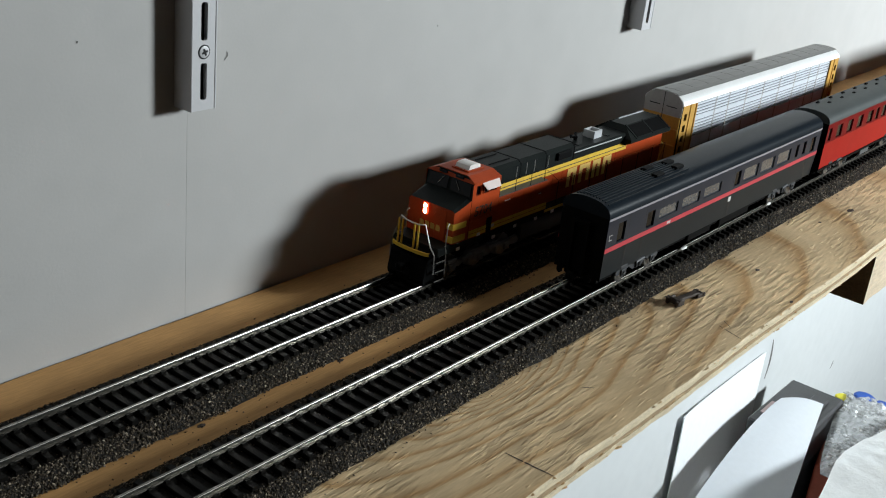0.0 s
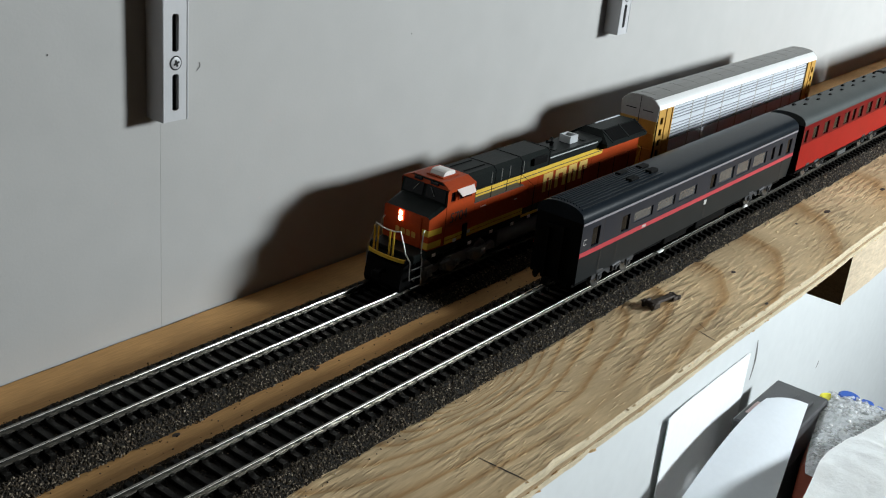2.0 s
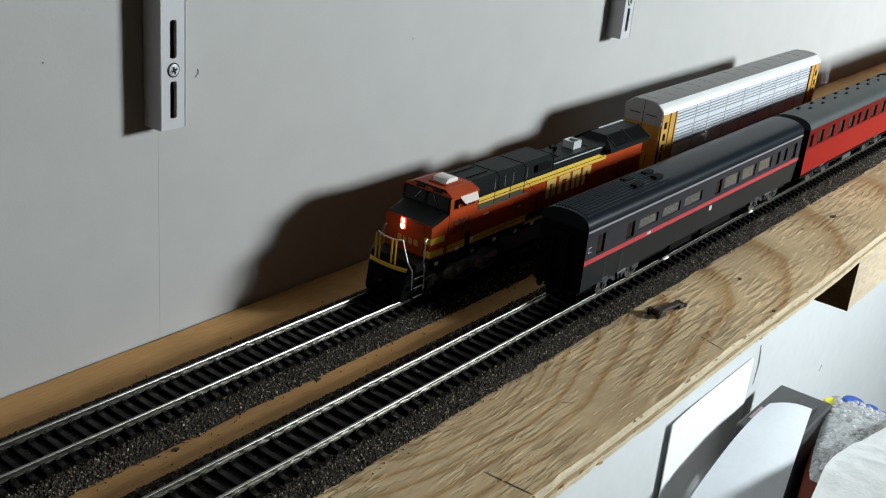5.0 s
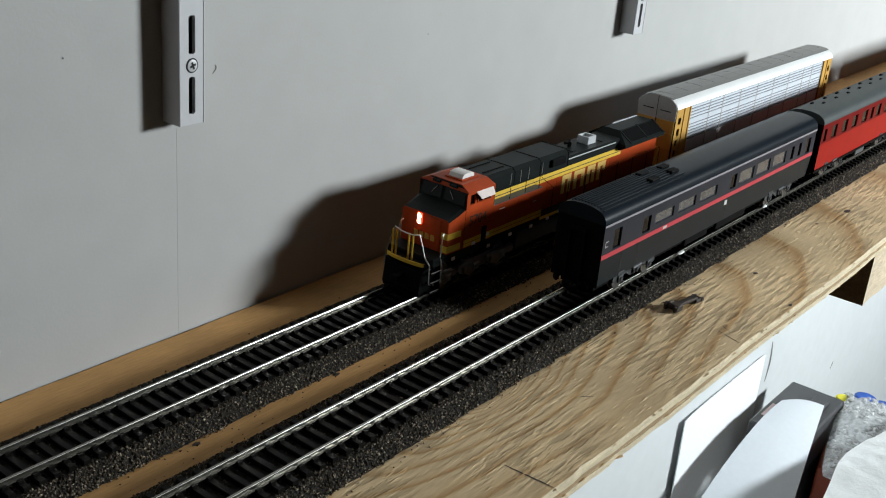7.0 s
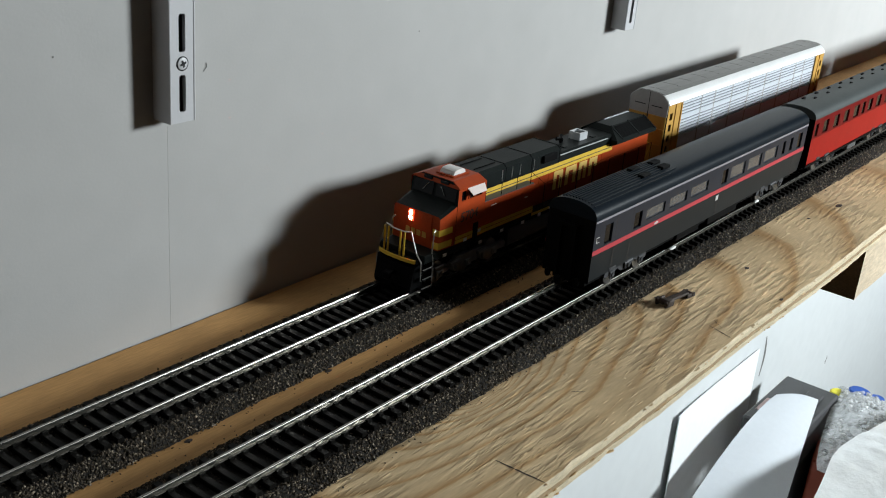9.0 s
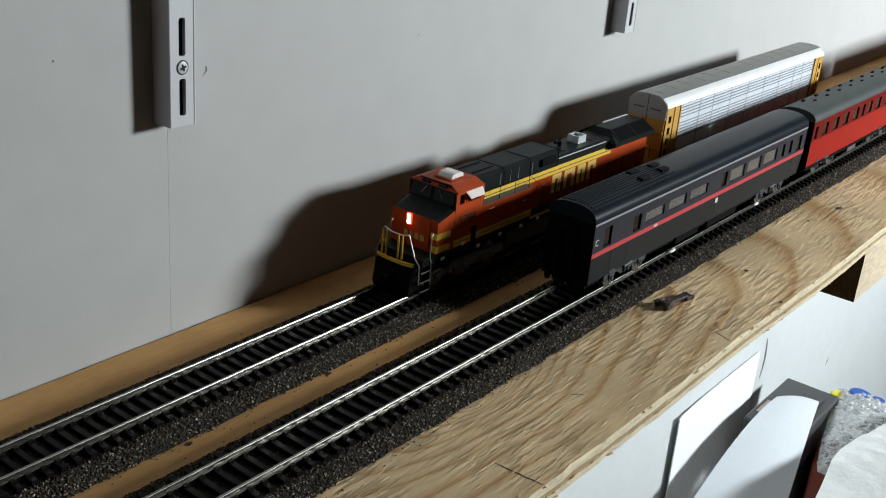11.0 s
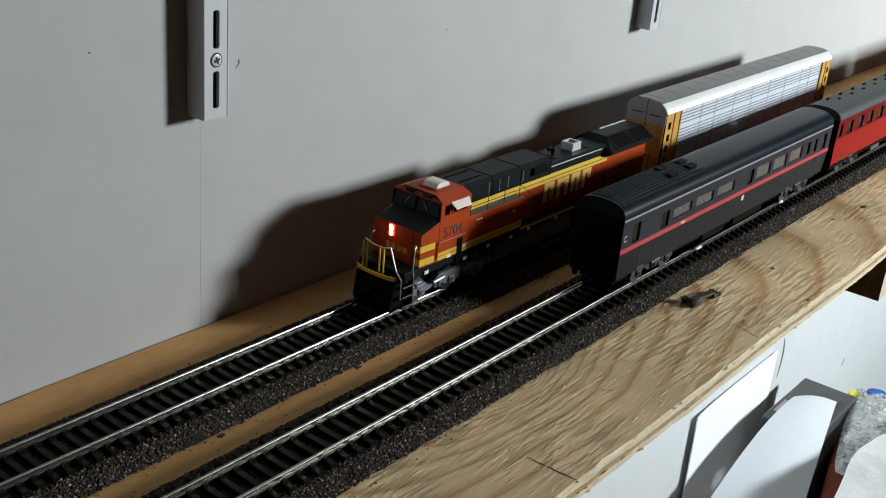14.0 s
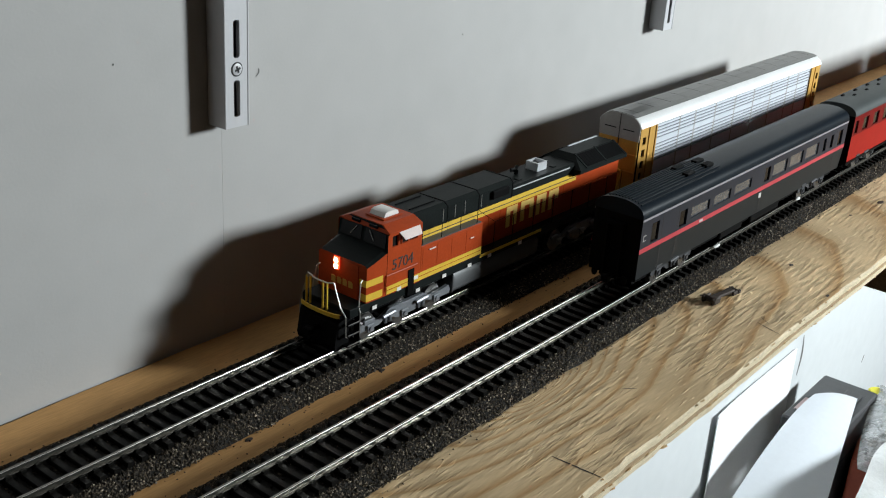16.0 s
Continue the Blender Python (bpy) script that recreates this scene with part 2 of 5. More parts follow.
# ---- mesh helpers ----
def box(bm, x0, x1, y0, y1, z0, z1, bevel=0.0):
    v = [bm.verts.new((x, y, z)) for x in (x0, x1) for y in (y0, y1) for z in (z0, z1)]
    fs = [bm.faces.new([v[i] for i in f]) for f in
          ((0, 1, 3, 2), (4, 6, 7, 5), (0, 4, 5, 1), (2, 3, 7, 6), (0, 2, 6, 4), (1, 5, 7, 3))]
    if bevel:
        es = {e for f in fs for e in f.edges}
        bmesh.ops.bevel(bm, geom=list(es), offset=bevel, segments=1, affect="EDGES")
    return v


def prism(bm, prof, a0, a1, axis="x", caps=True):
    """A closed outline swept from a0 to a1. x: (y, z) outline; y: (x, z); z: (x, y)."""
    def at(a, p):
        return {"x": (a, p[0], p[1]), "y": (p[0], a, p[1]), "z": (p[0], p[1], a)}[axis]
    r0 = [bm.verts.new(at(a0, p)) for p in prof]
    r1 = [bm.verts.new(at(a1, p)) for p in prof]
    k = len(prof)
    for i in range(k):
        bm.faces.new((r0[i], r0[(i + 1) % k], r1[(i + 1) % k], r1[i]))
    if caps:
        bm.faces.new(r0[::-1])
        bm.faces.new(r1)
    return r0 + r1


def cyl(bm, p0, p1, r, seg=12, r2=None):
    """A rod from p0 to p1."""
    p0, p1 = Vector(p0), Vector(p1)
    d = (p1 - p0)
    q = d.to_track_quat("Z", "Y").to_matrix()
    rows = []
    for p, rr in ((p0, r), (p1, r if r2 is None else r2)):
        rows.append([bm.verts.new(p + q @ Vector((rr * math.cos(2 * math.pi * i / seg), rr * math.sin(2 * math.pi * i / seg), 0)))
                     for i in range(seg)])
    for i in range(seg):
        j = (i + 1) % seg
        bm.faces.new((rows[0][i], rows[0][j], rows[1][j], rows[1][i]))
    bm.faces.new(rows[0][::-1])
    bm.faces.new(rows[1])


def rods(bm, pts, r, seg=6):
    for a, b in zip(pts, pts[1:]):
        cyl(bm, a, b, r, seg)


def finish(bm, name, material, smooth=None):
    bmesh.ops.recalc_face_normals(bm, faces=bm.faces)
    me = bpy.data.meshes.new(name)
    bm.to_mesh(me)
    bm.free()
    for mm in (material if isinstance(material, (list, tuple)) else [material]):
        me.materials.append(mm)
    if smooth is not None:
        me.shade_smooth()
        me.set_sharp_from_angle(angle=radians(smooth))
    return me


def part(name, bm, material, parent=None, label="", smooth=None):
    ob = new(name, finish(bm, name, material, smooth))
    if parent:
        ob.parent = parent
    return tagged(ob, label) if label else ob


def thing(name, label, category, at=(0, 0, 0), group="", kind=""):
    ob = new(name)
    ob.empty_display_size = 0.02
    ob.matrix_world = pose(*at)
    return tagged(ob, label, category, group, kind)


# ---- room ----
WALL_Y, BOARD_Z, FRONT_Y, S = 0.0514, -0.0095, -0.1414, 0.061
FLOOR_Z, CEIL_Z, WEST, EAST = -1.31, 1.22, -1.6, 3.3


def structure(name, boxes, material, label, category):
    bm = bmesh.new()
    for b in boxes:
        box(bm, *b)
    return tagged(part(name, bm, material), label, category, kind="structure")


def wall_behind():
    """Wallboard with a shallow taped joint."""
    bm = bmesh.new()
    for x0, x1 in ((WEST, 0.29135), (0.29145, EAST)):
        box(bm, x0, x1, WALL_Y, WALL_Y + 0.1, BOARD_Z - 0.015, CEIL_Z)
    box(bm, 0.288, 0.295, WALL_Y + 0.0001, WALL_Y + 0.09, BOARD_Z - 0.015, CEIL_Z)
    return tagged(part("wall_north", bm, WALL), "off-white painted wallboard with a faint taped vertical joint", "wall", kind="structure")


wall_behind()
structure("wall_lower", [(WEST, EAST, WALL_Y, WALL_Y + 0.1, FLOOR_Z, BOARD_Z - 0.0152)], WALL_LIT, "wall below the shelf with small chips, coloured brighter for stronger light", "wall")
structure("floor", [(WEST, EAST, ROOM_Y, WALL_Y, FLOOR_Z - 0.1, FLOOR_Z)], UNSEEN_FLOOR, "unseen room floor, coloured dark to limit bounce light", "floor")
structure("ceiling", [(WEST, EAST, ROOM_Y, WALL_Y, CEIL_Z, CEIL_Z + 0.1)], CEIL, "unseen room ceiling, coloured dark to limit bounce light", "ceiling")
structure("wall_west", [(WEST - 0.1, WEST, ROOM_Y, WALL_Y, FLOOR_Z, CEIL_Z)], UNSEEN_WALL, "unseen side wall, coloured dark brown to limit bounce light", "wall")
structure("wall_east", [(EAST, EAST + 0.1, ROOM_Y, WALL_Y, FLOOR_Z, CEIL_Z)], UNSEEN_WALL, "unseen side wall, coloured dark brown to limit bounce light", "wall")
wx0, wx1, wz0, wz1 = WIN_X - WIN_W / 2, WIN_X + WIN_W / 2, WIN_Z - WIN_H / 2, WIN_Z + WIN_H / 2
structure("wall_south", [(WEST, wx0, ROOM_Y - 0.1, ROOM_Y, FLOOR_Z, CEIL_Z), (wx1, EAST, ROOM_Y - 0.1, ROOM_Y, FLOOR_Z, CEIL_Z),
                         (wx0, wx1, ROOM_Y - 0.1, ROOM_Y, FLOOR_Z, wz0), (wx0, wx1, ROOM_Y - 0.1, ROOM_Y, wz1, CEIL_Z)],
          UNSEEN_WALL, "unseen wall with a window opening, coloured dark brown to limit bounce light", "wall")


def window():
    w = thing("window_1", "white framed window that lets daylight in", "window", (WIN_X, ROOM_Y, WIN_Z), kind="structure")
    bm = bmesh.new()
    a, h = WIN_W / 2, WIN_H / 2
    for b in ((-a, -a + 0.03, -h, h), (a - 0.03, a, -h, h), (-a + 0.03, a - 0.03, -h, -h + 0.03), (-a + 0.03, a - 0.03, h - 0.03, h)):
        box(bm, b[0], b[1], -0.09, -0.04, b[2], b[3])
    part("window_frame", bm, WHITE_STEEL, w)
    bm = bmesh.new()
    box(bm, -a - 0.02, a + 0.02, 0.001, 0.06, -h - 0.025, -h)
    part("window_sill", bm, WHITE_STEEL, w)


window()

# ---- layout shelf ----
def shelf():
    sh = thing("layout_shelf", "worn plywood shelf carrying two model railway tracks against the wall", "shelf")
    rnd = random.Random(4)
    x0, x1, nx = -0.45, 2.6, 420
    # face veneer with a chipped front edge
    bm = bmesh.new()
    top, edge, low = [], [], []
    for i in range(nx + 1):
        x = x0 + (x1 - x0) * i / nx
        j = noise.noise((x * 60, 0, 3)) * 0.0007 + noise.noise((x * 9, 5, 1)) * 0.0008
        chip = max(0, noise.noise((x * 130, 2, 9)) - 0.25) * 0.0030
        top.append((bm.verts.new((x, WALL_Y - 0.0012 - 0.0007 * noise.noise((x * 25, 8, 8)), BOARD_Z)), bm.verts.new((x, FRONT_Y + 0.0008 + j + chip, BOARD_Z))))
        edge.append(bm.verts.new((x, FRONT_Y + j + chip * 0.8, BOARD_Z - 0.0010)))
        low.append((bm.verts.new((x, FRONT_Y + j + chip * 0.6, BOARD_Z - 0.0034)), bm.verts.new((x, WALL_Y - 0.0006, BOARD_Z - 0.0034))))
    for i in range(nx):
        bm.faces.new((top[i][0], top[i][1], top[i + 1][1], top[i + 1][0]))
        for q in ((top[i][1], edge[i], edge[i + 1], top[i + 1][1]), (edge[i], low[i][0], low[i + 1][0], edge[i + 1])):
            bm.faces.new(q).material_index = 1
        bm.faces.new((low[i][0], low[i][1], low[i + 1][1], low[i + 1][0]))
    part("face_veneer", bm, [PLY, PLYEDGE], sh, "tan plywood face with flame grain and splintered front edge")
    for k, (za, zb, inset, m) in enumerate(((0.0034, 0.0062, 0.0006, PLYCORE), (0.0062, 0.0092, 0.0001, PLYEDGE))):
        bm = bmesh.new()
        rows = []
        for i in range(nx + 1):
            x = x0 + (x1 - x0) * i / nx
            j = noise.noise((x * 70, k * 7, 3)) * 0.0006 + noise.noise((x * 9, 5, 1)) * 0.0008 + inset + max(0, noise.noise((x * 150, k, 4)) - 0.2) * 0.002
            rows.append([bm.verts.new(p) for p in ((x, FRONT_Y + j, BOARD_Z - za), (x, FRONT_Y + j, BOARD_Z - zb), (x, WALL_Y - 0.0006, BOARD_Z - zb),
                                                   (x, WALL_Y - 0.0006, BOARD_Z - za))])
        for a, b in zip(rows, rows[1:]):
            for i in range(4):
                bm.faces.new((a[i], a[(i + 1) % 4], b[(i + 1) % 4], b[i]))
        part("core_ply", bm, m, sh, "frayed inner ply of the board edge")
    for x0, y0, x1, y1, w in ((0.3130, -0.1180, 0.3142, -0.1405, 0.0007), (0.4900, -0.1245, 0.4852, -0.1390, 0.0005), (0.4975, -0.1235, 0.4925, -0.1300, 0.0003),
                              (0.3806, -0.1105, 0.3850, -0.1150, 0.0004)):
        bm = bmesh.new()
        d = Vector((x1 - x0, y1 - y0, 0))
        q = Vector((-d.y, d.x, 0)).normalized() * w / 2
        prev = None
        for k in range(13):
            c = Vector((x0, y0, BOARD_Z + 0.00012)) + d * k / 12 + q * 1.2 * noise.noise((k * 0.9, x0 * 90, 0))
            t = math.sin(math.pi * (k + 0.4) / 12.8) ** 0.4
            row = [bm.verts.new(c - q * t), bm.verts.new(c + q * t)]
            if prev:
                bm.faces.new((prev[0], prev[1], row[1], row[0]))
            prev = row
        part("crack", bm, DARK, sh, "dark crack in the face ply")
    for x, y, rx, ry in ((0.7330, -0.1050, 0.0040, 0.0020), (0.5770, -0.1063, 0.0020, 0.0014), (0.3165, -0.0246, 0.0020, 0.0012), (0.2380, -0.0256, 0.0019, 0.0012),
                         (0.5504, -0.1382, 0.0020, 0.0009), (0.6900, -0.1000, 0.0016, 0.0010), (0.8200, -0.1150, 0.0040, 0.0016), (0.4990, -0.0890, 0.0012, 0.0008)):
        bm = bmesh.new()
        ring = [bm.verts.new((x + rx * math.cos(a) * (1 + 0.4 * noise.noise((math.cos(a) * 2, math.sin(a) * 2, x * 50))),
                              y + ry * math.sin(a) * (1 + 0.4 * noise.noise((math.cos(a) * 2, 7 + math.sin(a) * 2, x * 50))), BOARD_Z + 0.00012)) for a in np.linspace(0, 6.0, 12)]
        mid = bm.verts.new((x, y, BOARD_Z + 0.0004))
        for i in range(12):
            bm.faces.new((ring[i], ring[(i + 1) % 12], mid))
        part("knot", bm, RUST, sh, "small dark knot or chip in the wood")
    # torn slivers of face ply standing proud of the board
    r = np.random.RandomState(21)
    vs, fs = [], []
    while len(vs) < 1000 * 6:
        x, y = r.uniform(0.10, 1.0), r.uniform(-0.1395, -0.0865)
        if noise.noise((x * 16, y * 30, 3)) < -0.02 and r.rand() < 0.85:
            continue
        ln, w, h = 0.003 + 0.009 * r.rand() ** 2, r.uniform(0.0002, 0.0006), r.uniform(0.0001, 0.0004)
        a = r.normal(0.0, 0.06)
        c, s, n0 = math.cos(a), math.sin(a), len(vs)
        for dx, dy, dz in ((-ln / 2, 0, -0.0001), (ln * 0.35, -w, -0.0001), (ln * 0.35, w, -0.0001), (ln / 2, 0, h * 0.3), (ln * 0.2, -w * 0.2, h), (ln * 0.3, w * 0.6, h * 0.8)):
            vs.append((x + dx * c - dy * s, min(max(y + dx * s + dy * c, FRONT_Y + 0.002), -0.0848), BOARD_Z + dz))
        fs += [tuple(n0 + q for q in f) for f in ((0, 1, 4), (0, 4, 5), (0, 5, 2), (1, 3, 4), (4, 3, 5), (5, 3, 2))]
    # frayed chips along the sawn front edge
    for k in range(150):
        x, ln, w = r.uniform(0.12, 1.1), r.uniform(0.0015, 0.0065), r.uniform(0.00012, 0.0004)
        z, o, n0 = BOARD_Z - r.choice([0.0004, 0.0034, 0.0062, 0.0090]) + r.uniform(-0.0004, 0.0004), r.uniform(0.0001, 0.0005), len(vs)
        y = FRONT_Y + noise.noise((x * 9, 5, 1)) * 0.0008
        for dx, dy, dz in ((-ln / 2, 0.0008, 0), (ln / 2, 0.0008, -w), (ln / 2, 0.0008, w), (ln * 0.3, -o, -w), (ln * 0.1, -o * 0.7, w), (-ln * 0.2, -o * 0.5, 0)):
            vs.append((x + dx, y + dy, z + dz))
        fs += [tuple(n0 + q for q in f) for f in ((0, 1, 3), (0, 3, 5), (0, 5, 4), (0, 4, 2), (3, 4, 5), (3, 1, 2), (3, 2, 4))]
    me = bpy.data.meshes.new("torn_grain")
    me.from_pydata(vs, [], fs)
    me.materials.append(PLY)
    sp = new("torn_grain", me)
    sp.parent = sh
    tagged(sp, "torn wood slivers standing up from the ply", kind="stuff")
    return sh


shelf()


# ---- tracks ----
TRACK_X0, TRACK_X1 = -0.12, 1.99
RAIL_HALF = [(0.00125, -0.0026), (0.00125, -0.0022), (0.0004, -0.0019), (0.0004, -0.0009), (0.0006, -0.0007), (0.0006, -0.0003), (0.0005, -0.0001), (0.0003, 0.0)]
RAIL_PROF = RAIL_HALF + [(-y, z) for y, z in reversed(RAIL_HALF)]


def stones(name, parent, y_of, count, x0, x1, seed, size=(0.00035, 0.00075)):
    """Loose crushed stone strewn over the roadbed, as small angular lumps."""
    r = np.random.RandomState(seed)
    base = np.array([(1, 0, 0), (-1, 0, 0), (0, 1, 0), (0, -1, 0), (0, 0, 1), (0, 0, -1)], float)
    tri = np.array([(0, 2, 4), (2, 1, 4), (1, 3, 4), (3, 0, 4), (2, 0, 5), (1, 2, 5), (3, 1, 5), (0, 3, 5)])
    x = x0 + (x1 - x0) * r.rand(count) ** 1.25
    y, z = y_of(r, count, x)
    s = r.uniform(size[0], size[1], (count, 1, 1)) * (1 + 0.5 * (x[:, None, None] > 0.9))
    p = base[None] * s * r.uniform(0.65, 1.25, (count, 6, 1)) + r.uniform(-0.25, 0.25, (count, 6, 3)) * s
    a = r.rand(count) * 6.283
    c, sn = np.cos(a)[:, None], np.sin(a)[:, None]
    px, py = p[..., 0] * c - p[..., 1] * sn, p[..., 0] * sn + p[..., 1] * c
    v = np.stack([px + x[:, None], py + y[:, None], p[..., 2] + z[:, None]], -1).reshape(-1, 3)
    f = (tri[None] + 6 * np.arange(count)[:, None, None]).reshape(-1, 3)
    me = bpy.data.meshes.new(name)
    me.from_pydata(v.tolist(), [], f.tolist())
    me.materials.append(STONE)
    ob = new(name, me)
    ob.parent = parent
    return tagged(ob, "dark grey-brown crushed stone ballast", kind="stuff")


def track(yc, seed, pitch, first):
    tr = thing("railway_track", "model railway track, bright rails on black sleepers and dark ballast", "railway track", (0, yc, 0),
               "parallel tracks")
    bm = bmesh.new()
    n = 700
    rows = []
    for i in range(n + 1):
        x = TRACK_X0 + (TRACK_X1 - TRACK_X0) * i / n
        wa, wb = (0.0012 * noise.noise((x * 45, seed, k)) + 0.0007 * noise.noise((x * 160, seed, k + 5)) for k in (0, 9))
        rows.append([bm.verts.new((x, y, z)) for y, z in ((-0.0235 + wa, BOARD_Z + 0.0004), (-0.0218 + wa * 0.8, BOARD_Z + 0.0016), (-0.0165, -0.0050),
                                                          (0.0165, -0.0050), (0.0218 + wb * 0.8, BOARD_Z + 0.0016), (0.0235 + wb, BOARD_Z + 0.0004))])
    for a, b in zip(rows, rows[1:]):
        for i in range(5):
            bm.faces.new((a[i], b[i], b[i + 1], a[i + 1]))
        bm.faces.new((a[5], b[5], b[0], a[0]))
    part("roadbed", bm, CORK, tr, "dark roadbed with sloping shoulders")

    def shoulder(r, c, x):
        side = np.where(r.rand(c) < 0.5, -1, 1)
        u = r.rand(c) ** 0.9
        wob = np.array([noise.noise((q * 70, seed + k, 2)) for q, k in zip(x, side)]) * 0.0012
        d = 0.0146 + u * (0.0092 + wob)
        z = np.where(d < 0.0165, -0.0048, np.interp(d, [0.0165, 0.0218, 0.0245], [-0.0048, BOARD_Z + 0.0018, BOARD_Z + 0.0002]))
        return side * d, z + r.uniform(-0.0003, 0.0003, c)

    stones("ballast", tr, shoulder, 62000, 0.05, 1.35, seed, (0.0003, 0.00062))

    def between(r, c, x):
        return r.uniform(-0.0145, 0.0145, c), -0.0049 + r.uniform(-0.0002, 0.0002, c)

    stones("ballast_bed", tr, between, 9000, 0.05, 1.1, seed + 40, (0.0003, 0.0006))

    def stray(r, c, x):
        side = np.where(r.rand(c) < 0.5, -1, 1)
        return side * (0.023 + 0.006 * r.rand(c) ** 2.5), np.full(c, BOARD_Z + 0.0002)

    stones("loose_ballast", tr, stray, 700, 0.05, 1.0, seed + 80, (0.0002, 0.0005))
    for sgn in (-1, 1):
        bm = bmesh.new()
        prism(bm, [(y + sgn * 0.0088, z) for y, z in RAIL_PROF], TRACK_X0, TRACK_X1)
        bm.faces.ensure_lookup_table()
        for k in (2, 3, 11, 12):
            bm.faces[k].material_index = 1
        part("rail", bm, [RAIL, RAIL_WEB], tr)
    bm = bmesh.new()
    h = 0.0014
    prism(bm, [(-h, -0.0047), (h, -0.0047), (h, -0.0029), (h - 0.0002, -0.0026), (-h + 0.0002, -0.0026), (-h, -0.0029)], -0.0150, 0.0150, "y")
    for sgn in (-1, 1):
        for o in (-0.00175, 0.00175):
            c = sgn * 0.0088 + o
            box(bm, -0.0011, 0.0011, c - 0.0007, c + 0.0007, -0.0027, -0.00175)
    me = finish(bm, "sleeper", TIE)
    r = random.Random(seed)
    x = first - pitch * int((first - TRACK_X0 - 0.003) / pitch)
    while x < TRACK_X1 - 0.003:
        o = new("sleeper", me)
        o.parent = tr
        o.location, o.rotation_euler = (x + r.uniform(-1, 1) * 0.00012, 0, r.uniform(-0.0002, 0.0001)), (0, 0, r.uniform(-0.012, 0.012))
        x += pitch
    return tr


track(0.0, 3, 0.00595, 0.1616)
track(-S, 11, 0.00694, 0.2484)


# ---- shelf uprights on the wall ----
def upright(x, z0, zt):
    """Single-slot shelving upright: a folded channel with slots and a cross-head screw."""
    up = thing("shelf_upright", "white enamelled steel slotted shelf upright screwed to the wall", "shelf upright", (x, WALL_Y - 0.0003, z0), "shelf uprights")
    w, d, t = 0.0066, 0.0109, 0.0009
    h = zt - z0
    bm = bmesh.new()
    zs, k = [], 0
    while 0.0045 + k * 0.0252 < h:
        zs.append((0.0045 + k * 0.0252, 0.0045 + k * 0.0252 + 0.0157))
        k += 1
    sw = 0.0017
    cuts = sorted({0.0, h, *[min(q, h) for p in zs for q in p]})
    for a, b in zip(cuts, cuts[1:]):
        slot = any(p[0] - 1e-6 <= a and b <= p[1] + 1e-6 for p in zs)
        for y0, y1 in (((-w, -sw), (sw, w)) if slot else ((-w, w),)):
            box(bm, y0, y1, -d, -d + t, a, b)
    bmesh.ops.remove_doubles(bm, verts=bm.verts, dist=1e-6)
    k = 0.0010
    for za, zb in zs:
        for sx in (-1, 1):
            for z, dz in ((za, k), (min(zb, h), -k)):
                prism(bm, [(sx * sw, z), (sx * (sw - k), z), (sx * (sw - k * 0.3), z + dz * 0.3), (sx * sw, z + dz)], -d + 0.00001, -d + t, "y")
    for sx in (-1, 1):
        cyl(bm, (sx * (w - 0.0004), -d + 0.0002, 0), (sx * (w - 0.0004), -d + 0.0002, h), 0.0005, 8)
    part("slotted_face", bm, WHITE_STEEL, up)
    for sgn in (-1, 1):
        bm = bmesh.new()
        box(bm, sgn * (w - t / 2) - t / 2, sgn * (w - t / 2) + t / 2, -d + t + 0.00002, 0, 0, h)
        part("side_flange", bm, WHITE_STEEL, up)
    # near-black strip put in for the shade inside the slots
    bm = bmesh.new()
    box(bm, -w + t + 0.0001, w - t - 0.0001, -0.004, -0.003, 0, h)
    part("slot_shade", bm, DARK, up)
    zc = (zs[0][1] + zs[1][0]) / 2
    bm = bmesh.new()
    for r0, r1, ya, yb in ((0.0026, 0.0025, -d - 0.0001, -d - 0.0004), (0.0025, 0.0019, -d - 0.0004, -d - 0.0006)):
        cyl(bm, (0, ya, zc), (0, yb, zc), r0, 20, r1)
    ring = bmesh.new()
    cyl(ring, (0, -d - 0.00005, zc), (0, -d - 0.00012, zc), 0.0031, 20)
    sc = part("screw", bm, WHITE_STEEL, up, "white-painted cross-head screw", smooth=30)
    part("screw_recess", ring, DARK, up)
    bm = bmesh.new()
    for a in (20, 110):
        c, s = math.cos(radians(a)), math.sin(radians(a))
        prism(bm, [(c * u - s * v, zc + s * u + c * v) for u, v in ((-0.0015, -0.00042), (0.0015, -0.00042), (0.0015, 0.00042), (-0.0015, 0.00042))],
              -d - 0.0008 - a * 1e-7, -d - 0.0005, "y")
    part("cross_recess", bm, DARK, sc)
    return up


upright(0.2907, 0.0927, 0.75)
upright(0.6705, 0.0905, 0.75)

# ---- beam under the shelf ----
bm = bmesh.new()
n = 150
rows = []
for i in range(n + 1):
    x = 0.694 + 1.4 * i / n
    j = [0.0008 * noise.noise((x * 50, k * 3, 1)) for k in range(4)]
    rows.append([bm.verts.new(p) for p in ((x + j[0], -0.1395 + j[0], -0.0190), (x + j[1] * 2, -0.1392 + j[1], -0.0555 + j[2]), (x + j[2], -0.055, -0.0555), (x, -0.055, -0.0190))])
for a, b in zip(rows, rows[1:]):
    for i in range(4):
        bm.faces.new((a[i], a[(i + 1) % 4], b[(i + 1) % 4], b[i]))
bm.faces.new(rows[0]).material_index = 1
bm.faces.new(rows[-1][::-1])
tagged(part("support_beam", bm, [SAWN, BEAM_END_SHADE]), "rough-sawn pine beam under the front of the shelf", "beam")


# ---- model train materials ----
ORANGE = mat("orange_loco_paint", (0.36, 0.046, 0.007), 0.45, var=0.14, scale=90, bump=0.06, bump_scale=900, spec=0.15)
LOCO_BLACK = mat("dark_green_black_paint", (0.009, 0.0115, 0.011), 0.45, var=0.25, scale=120, bump=0.08, bump_scale=900, spec=0.08)
